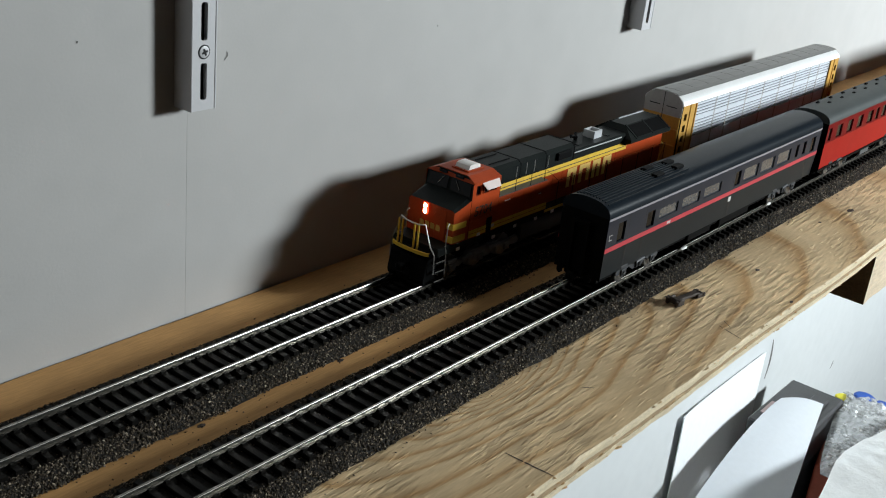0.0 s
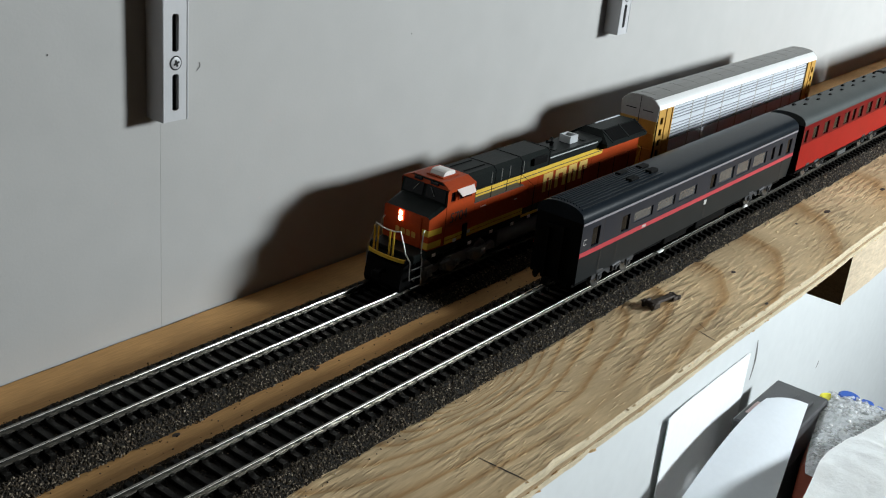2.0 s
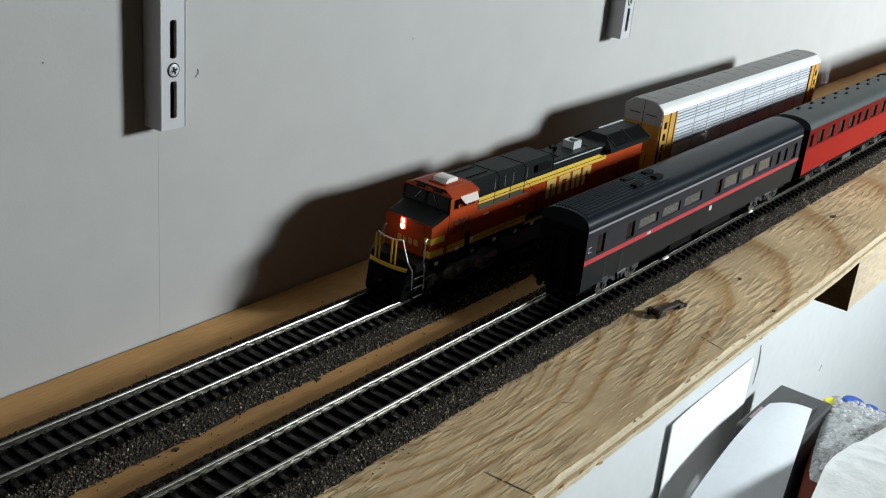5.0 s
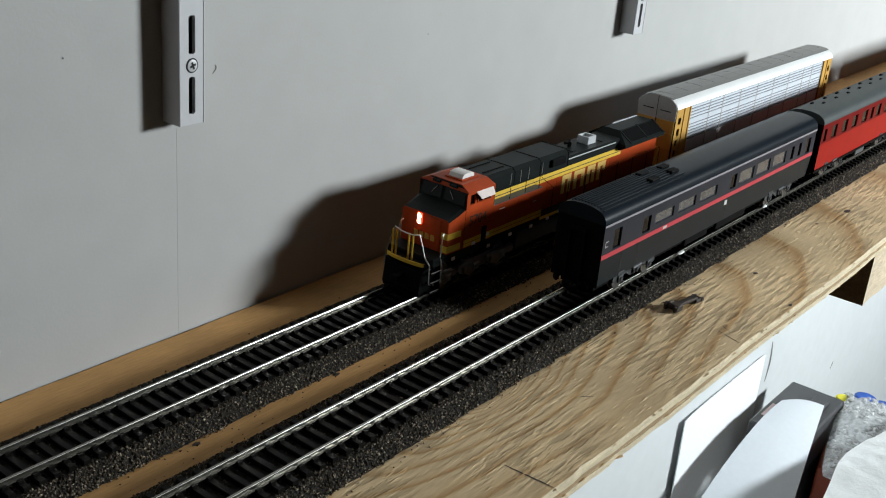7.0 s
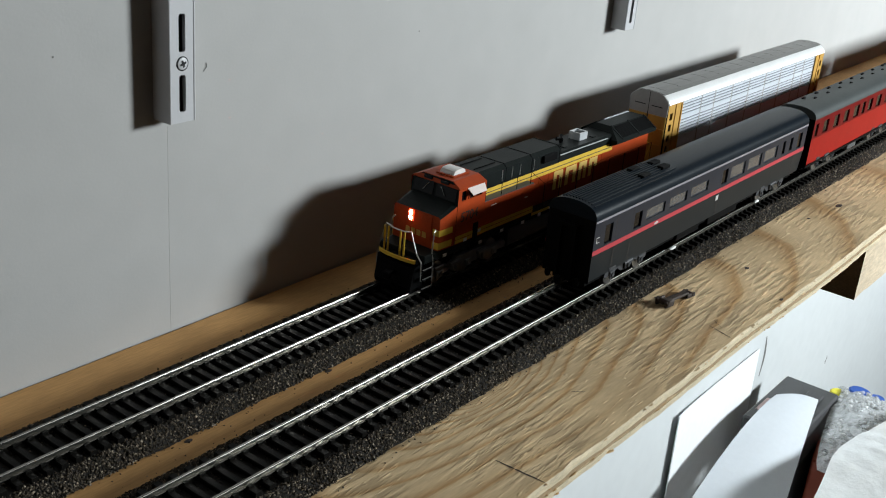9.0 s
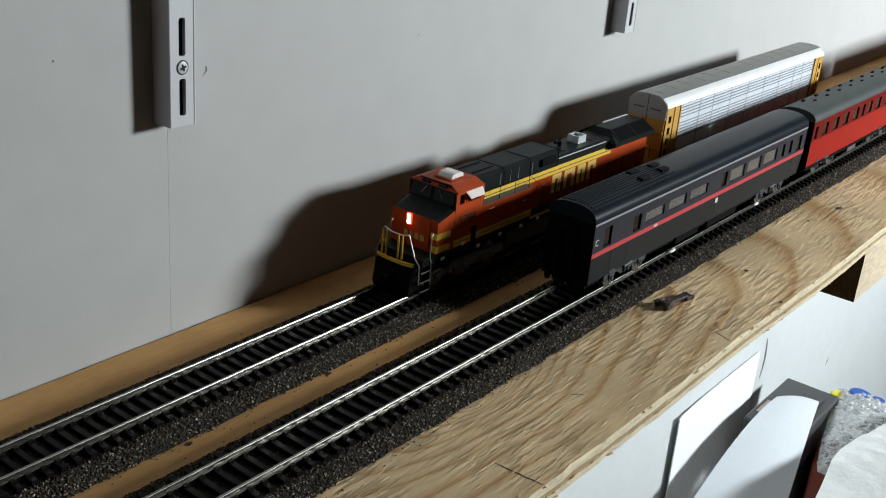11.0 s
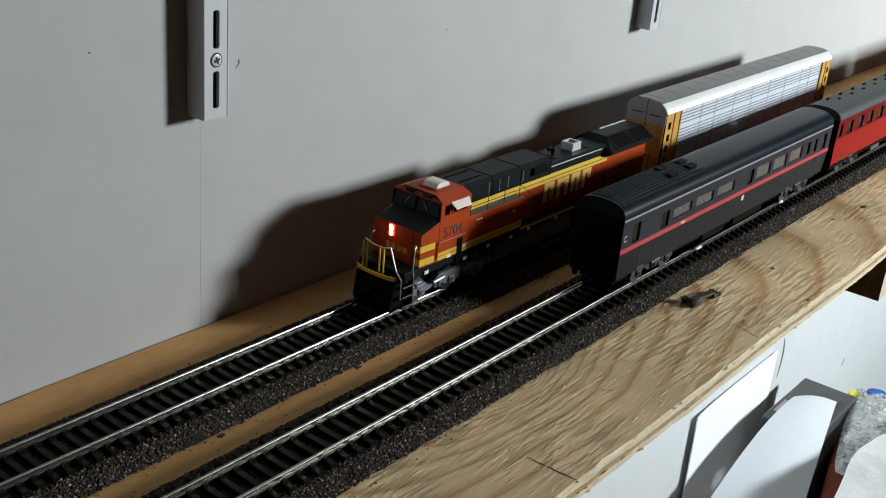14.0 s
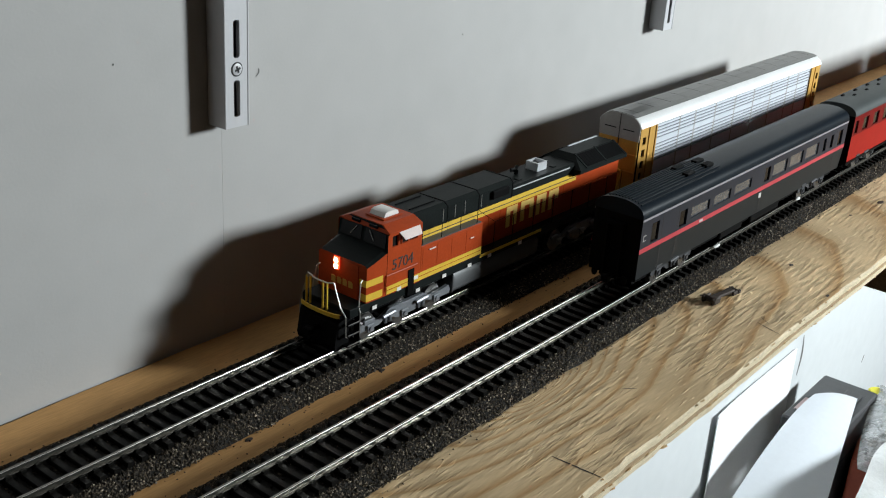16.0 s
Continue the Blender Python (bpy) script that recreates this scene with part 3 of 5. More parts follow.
LOCO_YELLOW = mat("loco_yellow_stripe", (0.66, 0.42, 0.03), 0.5, var=0.12, scale=200)
EMBLEM = mat("pale_yellow_emblem_ink", (0.78, 0.52, 0.14), 0.5, var=0.1, scale=200)
GREY_TRUCK = mat("silver_grey_bogie_paint", (0.24, 0.25, 0.27), 0.38, metal=0.4, var=0.2, scale=200, bump=0.1, bump_scale=900)
GREY_TANK = mat("dark_grey_tank_paint", (0.065, 0.067, 0.07), 0.5, var=0.15, scale=150)
BLACK_PLASTIC = mat("black_moulded_plastic", (0.003, 0.003, 0.0032), 0.6, var=0.3, scale=300, spec=0.05)
WHITE_PLASTIC = mat("white_moulded_plastic", (0.74, 0.71, 0.68), 0.45, var=0.05, scale=200)
PINK_VISOR = mat("pale_visor_plastic", (0.72, 0.60, 0.57), 0.4, var=0.06, scale=200)
GLASS_DARK = mat("dark_window_glass", (0.002, 0.002, 0.003), 0.12, var=0.1, scale=100, spec=0.15)
WIRE = mat("bright_handrail_wire", (0.45, 0.44, 0.42), 0.4, metal=0.8, var=0.1, scale=300)
WHEEL = mat("wheel_metal", (0.30, 0.29, 0.28), 0.35, metal=1.0, var=0.2, scale=300)
INK = mat("black_lettering_ink", (0.03, 0.02, 0.018), 0.6, var=0.1, scale=200)
LAMP_HOT = glow("headlight_lamp", (1.0, 0.62, 0.34), 22)
# no lamp itself: the housing glows to paint in the lamps' red halo
LAMP_HALO = glow("headlight_red_halo", (1.0, 0.10, 0.03), 1.6)
SILVER = mat("silver_wagon_paint", (0.60, 0.61, 0.63), 0.36, metal=0.35, var=0.06, scale=80, bump=0.05, bump_scale=700)
# one silver roof: flat top painted darker, sloping eaves brighter, as the light falls
ROOF_SHADED = mat("roof_metal_shaded", (0.165, 0.165, 0.158), 0.34, metal=0.85, var=0.08, scale=60, bump=0.05, bump_scale=500)
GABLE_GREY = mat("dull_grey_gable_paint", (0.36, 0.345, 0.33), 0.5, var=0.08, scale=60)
EAVE_LIT = mat("roof_metal_lit", (0.80, 0.80, 0.80), 0.42, metal=0.35, var=0.05, scale=60, bump=0.05, bump_scale=500)
PANEL_SILVER = mat("pale_side_screen", (0.62, 0.645, 0.70), 0.45, metal=0.2, var=0.08, scale=120, obj=0.3)
SLAT_GAP = mat("grey_screen_recess", (0.11, 0.118, 0.13), 0.6, var=0.1, scale=200)
WAGON_YELLOW = mat("ochre_wagon_paint", (0.50, 0.27, 0.045), 0.5, var=0.14, scale=120, bump=0.05, bump_scale=700)
COACH_SIDE = mat("charcoal_coach_paint", (0.0115, 0.0145, 0.0245), 0.4, var=0.15, scale=60, bump=0.04, bump_scale=700, spec=0.35)
COACH_LOW = mat("dark_grey_coach_lower_side", (0.0072, 0.0102, 0.0125), 0.45, var=0.2, scale=60, bump=0.04, bump_scale=700, spec=0.25)
COACH_ROOF = mat("dark_blue_grey_roof", (0.0055, 0.0095, 0.0145), 0.36, var=0.2, scale=50, bump=0.06, bump_scale=600, spec=0.10)
# highlight along the coach eave, painted as a pale strip
COACH_GLINT = mat("pale_purple_highlight", (0.30, 0.28, 0.31), 0.3, var=0.1, scale=200)
RED_LINE = mat("red_coach_stripe", (0.46, 0.035, 0.05), 0.45, var=0.10, scale=120)
PALE_GLASS = mat("grey_coach_glazing", (0.075, 0.077, 0.082), 0.18, var=0.35, scale=70, coat=0.4)
# deep upper red, darkened further to paint in shade under the roof overhang
RED_UP_SHADED = mat("deep_red_shaded_paint", (0.13, 0.003, 0.004), 0.4, var=0.12, scale=90, spec=0.08)
RED_LOW = mat("bright_red_coach_paint", (0.29, 0.011, 0.008), 0.4, var=0.12, scale=90, spec=0.08)
ROOF_GREY = mat("grey_coach_roof", (0.048, 0.054, 0.054), 0.55, var=0.15, scale=70, spec=0.2)
BOGIE_GREY = mat("dark_grey_bogie_plastic", (0.045, 0.046, 0.05), 0.5, var=0.3, scale=300, spec=0.3)
PALE_INK = mat("pale_lettering_ink", (0.50, 0.48, 0.46), 0.6, var=0.1, scale=200)

MM = 0.001


# proportions of the vehicle under construction: length, width and height scale, height offset
SHAPE = {"x": 1.0, "y": 1.0, "z": 1.0, "up": 0.0}


def shape(x=1.0, y=1.0, z=1.0, up=0.0):
    old = dict(SHAPE)
    SHAPE.update(x=x, y=y, z=z, up=up)
    return old


def pmm(name, bm, material, parent, label="", smooth=None):
    """A part drawn in millimetres, in the proportions of its vehicle."""
    for v in bm.verts:
        v.co = (v.co.x * SHAPE["x"] * MM, v.co.y * SHAPE["y"] * MM, (v.co.z * SHAPE["z"] + SHAPE["up"]) * MM)
    return part(name, bm, material, parent, label, smooth)


def bx(name, parent, material, *b, bevel=0.0, label=""):
    bm = bmesh.new()
    box(bm, *b, bevel=bevel)
    return pmm(name, bm, material, parent, label)


def quad(bm, *p):
    return bm.faces.new([bm.verts.new(q) for q in p])


def side_sheet(bm, x0, x1, y, z0, z1, wins, depth):
    """One side of a body with real window openings; depth runs inward from y."""
    xs = sorted({x0, x1, *[q for w in wins for q in w[:2]]})
    zs = sorted({z0, z1, *[q for w in wins for q in w[2:4]]})
    for a, b in zip(xs, xs[1:]):
        for c, d in zip(zs, zs[1:]):
            mx, mz = (a + b) / 2, (c + d) / 2
            if not any(w[0] < mx < w[1] and w[2] < mz < w[3] for w in wins):
                quad(bm, (a, y, c), (b, y, c), (b, y, d), (a, y, d))
    for a, b, c, d in (w[:4] for w in wins):
        for p, q in (((a, c), (b, c)), ((b, c), (b, d)), ((b, d), (a, d)), ((a, d), (a, c))):
            quad(bm, (p[0], y, p[1]), (q[0], y, q[1]), (q[0], y + depth, q[1]), (p[0], y + depth, p[1]))
    bmesh.ops.remove_doubles(bm, verts=bm.verts, dist=1e-4)


def text_part(name, body, size, m, material, parent):
    cu = bpy.data.curves.new(name, "FONT")
    cu.body, cu.size, cu.extrude, cu.align_x, cu.align_y = body, size, 0.00008, "CENTER", "CENTER"
    tmp = bpy.data.objects.new(name, cu)
    me = bpy.data.meshes.new_from_object(tmp)
    bpy.data.objects.remove(tmp)
    me.transform(m)
    me.materials.append(material)
    ob = new(name, me)
    ob.parent = parent
    return ob


WHEELS = []


def wheelset(parent, x, r):
    """An axle with two flanged wheels; rolls with its vehicle."""
    bm = bmesh.new()
    cyl(bm, (0, -12, 0), (0, 12, 0), 1.1, 8)
    for s in (-1, 1):
        cyl(bm, (0, s * 7.2, 0), (0, s * 7.9, 0), r + 0.7, 24)
        cyl(bm, (0, s * 7.9, 0), (0, s * 10.3, 0), r, 24)
        for k in range(4):
            a = k * math.pi / 2
            cyl(bm, (math.cos(a) * r * 0.6, s * 10.3, math.sin(a) * r * 0.6), (math.cos(a) * r * 0.6, s * 10.5, math.sin(a) * r * 0.6), 0.6, 6)
    bmesh.ops.scale(bm, vec=(MM, MM, MM), verts=bm.verts)
    me = finish(bm, "wheelset", WHEEL, 30)
    ob = new("wheelset", me)
    ob.parent = parent
    ob.location = (x * SHAPE["x"] * MM, 0, r * MM)
    return ob


def bogie(parent, x0, x1, axles, r, y, material, label, rolling=True):
    """A bogie: two cast side frames with axle boxes, springs and a bolster."""
    old = shape(SHAPE["x"])
    bg = bx("bogie", parent, BLACK_PLASTIC, x0 + 4, x1 - 4, -6.5, 6.5, r + 3, r + 7, label=label)
    for s in (-1, 1):
        bm = bmesh.new()
        span = x1 - x0
        prof = [(x0, r + 1.0), (x0 + 1.5, r + 3.6), (x0 + span * 0.22, r + 2.2), (x0 + span * 0.32, r + 5.4), (x0 + span * 0.68, r + 5.4), (x0 + span * 0.78, r + 2.2),
                (x1 - 1.5, r + 3.6), (x1, r + 1.0), (x1 - 1, r - 0.8), (x0 + span * 0.80, r - 0.6), (x0 + span * 0.70, r + 1.6), (x0 + span * 0.60, r - 1.2),
                (x0 + span * 0.40, r - 1.2), (x0 + span * 0.30, r + 1.6), (x0 + span * 0.20, r - 0.6), (x0 + 1, r - 0.8)]
        prism(bm, prof, s * y, s * (y - 1.8), "y")
        for a in axles:
            box(bm, a - 2.4, a + 2.4, min(s * y, s * (y + 1.0)), max(s * y, s * (y + 1.0)), r - 2.0, r + 2.0, bevel=0.4)
            cyl(bm, (a, s * (y + 1), r), (a, s * (y + 1.5), r), 1.2, 10)
        for a, b in zip(axles, axles[1:]):
            m = (a + b) / 2
            cyl(bm, (m - 4, s * (y + 0.9), r + 3.0), (m + 4, s * (y + 0.9), r + 3.6), 1.0, 8)
            for k in (-1.6, 1.6):
                cyl(bm, (m + k, s * (y + 0.4), r - 0.6), (m + k, s * (y + 0.4), r + 2.6), 0.9, 8)
        box(bm, x0 + 2, x0 + 9, min(s * y, s * (y + 1.4)), max(s * y, s * (y + 1.4)), r + 3.2, r + 5.0, bevel=0.3)
        pmm("side_frame", bm, material, bg)
    for a in axles:
        w = wheelset(bg, a, r)
        if rolling:
            WHEELS.append((w, a * SHAPE["x"] * MM, r * MM))
    shape(**old)
    return bg


def coupler(parent, x, s):
    bm = bmesh.new()
    box(bm, min(x, x + s * 7), max(x, x + s * 7), -1.3, 1.3, 8.4, 10.4, bevel=0.3)
    box(bm, min(x + s * 5, x + s * 8.5), max(x + s * 5, x + s * 8.5), -2.6, 1.4, 7.4, 11.4, bevel=0.5)
    cyl(bm, (x + s * 5, -1.6, 8), (x + s * 4.4, -2.2, 2.6), 0.3, 5)
    old = shape(SHAPE["x"])
    ob = pmm("coupler", bm, BLACK_PLASTIC, parent)
    shape(**old)
    return ob


# ---- locomotive ----
def locomotive():
    lo = thing("diesel_locomotive", "orange, black and yellow diesel locomotive model with lit headlight", "model locomotive", (0.3873, 0, 0))
    shape(1.0077, 0.87, 1.0077, -1.77)
    # frame, walkway and pilots
    fr = bx("underframe", lo, LOCO_BLACK, 5, 233, -16.8, 16.8, 17.5, 21.8, bevel=0.3, label="black underframe and walkway")
    bx("centre_sill", lo, BLACK_PLASTIC, 10, 228, -9, 9, 11, 17.4)
    for xe, s, nm in ((0, 1, "pilot"), (238, -1, "rear_pilot")):
        bm = bmesh.new()
        prism(bm, [(xe + s * 1.0, 15.5), (xe + s * 6, 17.4), (xe + s * 8, 17.4), (xe + s * 8, 3.5), (xe + s * 0.0, 2.4), (xe + s * -0.8, 5)], -13.5, 13.5, "y")
        pmm(nm, bm, BLACK_PLASTIC, lo)
        bm = bmesh.new()
        pl = [(xe + s * (2.2 - 2.2 * math.cos(q)), 13.8 * math.sin(q)) for q in np.linspace(-1.4, 1.4, 11)]
        prism(bm, [(xe + s * 8, -14.6)] + pl + [(xe + s * 8, 14.6)], 17.6, 19.4, "z")
        pmm("end_platform", bm, BLACK_PLASTIC, lo)
        bm = bmesh.new()
        for (a, b), (c, d) in zip(pl, pl[1:]):
            quad(bm, (a - s * 0.25, b, 18.0), (c - s * 0.25, d, 18.0), (c - s * 0.25, d, 19.8), (a - s * 0.25, b, 19.8))
            quad(bm, (a + s * 0.35, b, 18.0), (c + s * 0.35, d, 18.0), (c + s * 0.35, d, 19.8), (a + s * 0.35, b, 19.8))
            quad(bm, (a - s * 0.25, b, 19.8), (c - s * 0.25, d, 19.8), (c + s * 0.35, d, 19.8), (a + s * 0.35, b, 19.8))
        pmm("platform_edge", bm, LOCO_YELLOW, lo, "dull yellow platform edge strip")
        coupler(lo, xe + s * 1, -s)
        for sy in (-1, 1):
            bm = bmesh.new()
            for k, z in enumerate((4.2, 9.2, 14.2)):
                box(bm, min(xe + s * 4, xe + s * 11.5), max(xe + s * 4, xe + s * 11.5), min(sy * 13.6, sy * 17.4), max(sy * 13.6, sy * 17.4), z, z + 0.6)
            box(bm, min(xe + s * 11.0, xe + s * 11.6), max(xe + s * 11.0, xe + s * 11.6), min(sy * 13.6, sy * 17.2), max(sy * 13.6, sy * 17.2), 3.5, 18)
            st = pmm("step_well", bm, BLACK_PLASTIC, lo)
            for z in (4.9, 9.9, 14.9):
                bx("step_edge", st, WIRE, min(xe + s * 4, xe + s * 11), max(xe + s * 4, xe + s * 11), min(sy * 17.1, sy * 17.5), max(sy * 17.1, sy * 17.5), z, z + 0.35)
    # nose
    bm = bmesh.new()
    sec = [(15.0, 16.9, 38.4, 15.6, 39.4), (20.5, 17.2, 40.0, 15.4, 41.0), (27.4, 17.4, 42.4, 15.0, 43.4)]
    rings = []
    for x, y, z, yt, zt in sec:
        rings.append([bm.verts.new(p) for p in ((x, -y, 21.9), (x, -y, z), (x, -yt, zt), (x, yt, zt), (x, y, z), (x, y, 21.9))])
    for a, b in zip(rings, rings[1:]):
        for i in range(5):
            f = bm.faces.new((a[i], a[i + 1], b[i + 1], b[i]))
            if i in (1, 2, 3):
                f.material_index = 1
    bm.faces.new(rings[0])
    bm.faces.new(rings[-1][::-1])
    no = pmm("nose", bm, [ORANGE, LOCO_BLACK], lo, "orange nose with black anti-glare top")
    for za, zb in ((22.6, 26.0), (29.4, 32.6)):
        bx("nose_stripe", no, LOCO_YELLOW, 14.75, 14.98, -16.8, -12.4, za, zb, label="yellow stripe round the nose")
        for s in (-1, 1):
            bm = bmesh.new()
            prism(bm, [(14.8, s * 17.05), (25.0, s * 17.5), (25.0, s * 17.3), (14.8, s * 16.85)], za, zb, "z")
            pmm("nose_stripe", bm, LOCO_YELLOW, no, "yellow stripe round the nose")
    bx("nose_door", no, ORANGE, 14.6, 14.96, -11.5, -3.5, 22.5, 38.5, bevel=0.1)
    bm = bmesh.new()
    for k in range(4):
        y = 7.0 - 4.0 * k
        prism(bm, [(y, 26.6), (y - 2.9, 26.6), (y - 2.9, 28.9), (y - 2.1, 29.6), (y, 29.6)], 14.4, 14.7)
    pmm("nose_emblem", bm, WAGON_YELLOW, no, "row of small yellow emblem shapes")
    hl = bx("headlight_housing", lo, LAMP_HALO, 13.9, 14.95, 1.6, 5.4, 33.2, 39.0, bevel=0.35, label="headlight housing made to glow for the red halo of the lamps")
    for z in (34.7, 37.5):
        bm = bmesh.new()
        cyl(bm, (13.8, 3.4, z), (13.4, 3.4, z), 1.35, 16, 0.9)
        pmm("lamp", bm, LAMP_HOT, hl, "bright warm lamp", 30)
    # cab
    wins = [(30.4, 34.2, 44.3, 49.4), (35.6, 47.6, 44.3, 49.6)]
    cab = bx("cab", lo, BLACK_PLASTIC, 30.0, 49.8, -15.5, 15.5, 22, 50.5, label="orange cab")
    for s in (-1, 1):
        bm = bmesh.new()
        side_sheet(bm, 27.6, 50.5, s * 17.5, 21.9, 50.5, wins, -s * 1.2)
        sd = pmm("cab_side", bm, ORANGE, lo)
        bm = bmesh.new()
        for w in wins:
            quad(bm, (w[0], s * 16.6, w[2]), (w[1], s * 16.6, w[2]), (w[1], s * 16.6, w[3]), (w[0], s * 16.6, w[3]))
        pmm("side_window", bm, GLASS_DARK, sd, "dark cab side window")
        bm = bmesh.new()
        for a, b in ((40.9, 41.7), (36.4, 36.9)):
            box(bm, a, b, min(s * 16.9, s * 17.6), max(s * 16.9, s * 17.6), 44.3, 49.6)
        pmm("window_bar", bm, ORANGE, sd)
        bm = bmesh.new()
        y0, y1 = s * 17.6, s * 20.6
        for d in (0.0, 0.4):
            quad(bm, (34.6, y0, 50.4 - d), (48.6, y0, 50.4 - d), (47.4, y1, 47.4 - d), (36.0, y1, 47.4 - d))
        quad(bm, (36.0, y1, 47.4), (47.4, y1, 47.4), (47.4, y1, 47.0), (36.0, y1, 47.0))
        pmm("sun_visor", bm, PINK_VISOR, sd, "pale sun visor over the cab window")
        text_part("road_number", "5704", 7.4 * MM, Matrix.Translation((38.2 * MM, s * 15.33 * MM, 33.9 * MM)) @ pose(0, 0, 0, 90, 0, 0 if s < 0 else 180), INK, sd)
        bm = bmesh.new()
        cyl(bm, (27.0, s * 17.9, 31.6), (48, s * 17.9, 31.6), 0.35, 6)
        for x in (27, 37.5, 48):
            cyl(bm, (x, s * 17.9, 31.6), (x, s * 17.4, 31.6), 0.3, 5)
        cyl(bm, (27.0, s * 17.9, 31.6), (26.6, s * 17.9, 24), 0.3, 6)
        pmm("grab_rail", bm, ORANGE, sd)
        bm = bmesh.new()
        for za, zb in ((22.4, 24.1), (24.5, 26.2)):
            box(bm, 27.6, 50.4, min(s * 17.52, s * 17.7), max(s * 17.52, s * 17.7), za, zb)
        pmm("yellow_stripe", bm, LOCO_YELLOW, sd)
    bm = bmesh.new()
    prism(bm, [(-17.5, 50.52), (-17.5, 51.0), (-11.0, 53.4), (11.0, 53.4), (17.5, 51.0), (17.5, 50.52)], 28.4, 50.5)
    for v in bm.verts:
        if v.co.x < 30 and v.co.z > 52:
            v.co.x += 1.6
    pmm("cab_roof", bm, ORANGE, cab, smooth=20)
    # cab front: raked screens, black surround
    bm = bmesh.new()
    fr2 = [bm.verts.new(p) for p in ((27.3, -17.4, 42.2), (28.6, -17.4, 50.2), (29.6, -11.0, 53.2), (29.6, 11.0, 53.2), (28.6, 17.4, 50.2), (27.3, 17.4, 42.2))]
    bm.faces.new(fr2)
    pmm("cab_front", bm, LOCO_BLACK, cab, "black windscreen surround")
    for s in (-1, 1):
        bm = bmesh.new()
        quad(bm, (27.1, s * 1.2, 44.4), (27.1, s * 15.8, 44.0), (28.2, s * 15.4, 50.0), (28.4, s * 1.2, 50.8))
        pmm("windscreen", bm, GLASS_DARK, cab, "dark reflective windscreen")
        bm = bmesh.new()
        rods(bm, ((26.9, s * 8, 45.8), (27.6, s * 4.5, 49.8)), 0.18, 5)
        pmm("wiper", bm, WIRE, cab)
        bx("number_board", cab, GLASS_DARK, 28.2, 29.2, min(s * 3.2, s * 9), max(s * 3.2, s * 9), 51.3, 52.7, bevel=0.1)
    bx("roof_unit_base", cab, ORANGE, 33.5, 46.5, -7.6, 5.2, 53.4, 54.0, bevel=0.2)
    bm = bmesh.new()
    prism(bm, [(35.2, 54.0), (36.2, 55.9), (37.6, 56.4), (42.8, 56.4), (44.4, 55.7), (45.0, 54.0)], -6.2, 3.8, "y")
    pmm("air_conditioner", bm, WHITE_PLASTIC, cab, "white roof air conditioner", 25)
    # low equipment cabinet behind the cab
    eq = bx("equipment_cabinet", lo, ORANGE, 50.6, 97, -17.3, 17.3, 21.9, 38.8, bevel=0.3, label="orange low equipment cabinet")
    bx("cabinet_deck", eq, GREY_TANK, 50.8, 96.4, -16.6, 16.6, 38.81, 39.2)
    for s in (-1, 1):
        bm = bmesh.new()
        for za, zb in ((22.4, 24.1), (24.5, 26.2)):
            box(bm, 50.6, 96.8, min(s * 17.32, s * 17.5), max(s * 17.32, s * 17.5), za, zb)
        pmm("yellow_stripe", bm, LOCO_YELLOW, eq)
        for a, b in ((52.0, 61.8), (62.4, 72.5), (73.1, 83.6), (84.2, 95.5)):
            bx("cabinet_door", eq, ORANGE, a, b, min(s * 17.3, s * 17.42), max(s * 17.3, s * 17.42), 27.4, 37.8, bevel=0.05)
        bm = bmesh.new()
        rods(bm, ((87, s * 17.9, 33.2), (89.5, s * 17.9, 33.2)), 0.3, 5)
        pmm("grab_iron", bm, PINK_VISOR, eq)
        bm = bmesh.new()
        rods(bm, ((56, s * 17.9, 36.2), (60.5, s * 17.9, 36.2)), 0.3, 5)
        pmm("grab_iron", bm, PINK_VISOR, eq)
    # long hood
    def hood(name, x0, x1, w, z0, z1, ch, material, label=""):
        bm = bmesh.new()
        prism(bm, [(-w, z0), (-w, z1 - ch), (-w + ch * 1.3, z1), (w - ch * 1.3, z1), (w, z1 - ch), (w, z0)], x0, x1)
        return pmm(name, bm, material, lo, label)
    h1 = hood("front_hood", 50.6, 127, 11.6, 43.0, 53.0, 1.8, LOCO_BLACK, "black raised hood section")
    hood("band_front", 50.6, 127, 11.3, 38.9, 42.98, 0.0, LOCO_YELLOW, "yellow band along the hood")
    for x in (74.5, 99.0, 126.6):
        bm = bmesh.new()
        prism(bm, [(-11.8, 43.4), (-11.8, 51.2), (-9.3, 53.2), (9.3, 53.2), (11.8, 51.2), (11.8, 43.4)], x - 0.35, x + 0.35)
        pmm("roof_joint", bm, BLACK_PLASTIC, h1)
    for s in (-1, 1):
        for a, b in ((71.5, 76.0), (80.5, 85.5), (88.0, 91.5), (101.0, 107.0)):
            bx("hood_door", h1, LOCO_BLACK, a, b, min(s * 11.6, s * 11.8), max(s * 11.6, s * 11.8), 44.5, 50.6, bevel=0.05)
            bx("door_edge", h1, WIRE, a - 0.3, a, min(s * 11.6, s * 11.9), max(s * 11.6, s * 11.9), 44.3, 50.6)
        bx("side_vent", h1, BLACK_PLASTIC, 108.5, 122, min(s * 11.6, s * 13.6), max(s * 11.6, s * 13.6), 46.4, 50.6, bevel=0.4)
        bx("roof_rib", h1, BLACK_PLASTIC, 53.5, 71.5, s * 5 - 0.3, s * 5 + 0.3, 53.0, 53.4)
    h2 = hood("rear_hood", 127.1, 233, 11.0, 42.9, 48.2, 1.0, LOCO_BLACK, "low black engine hood roof")
    bm = bmesh.new()
    box(bm, 97.1, 233, -11.1, 11.1, 21.9, 38.5)
    hs = pmm("hood_side", bm, ORANGE, lo, "orange hood sides")
    bm = bmesh.new()
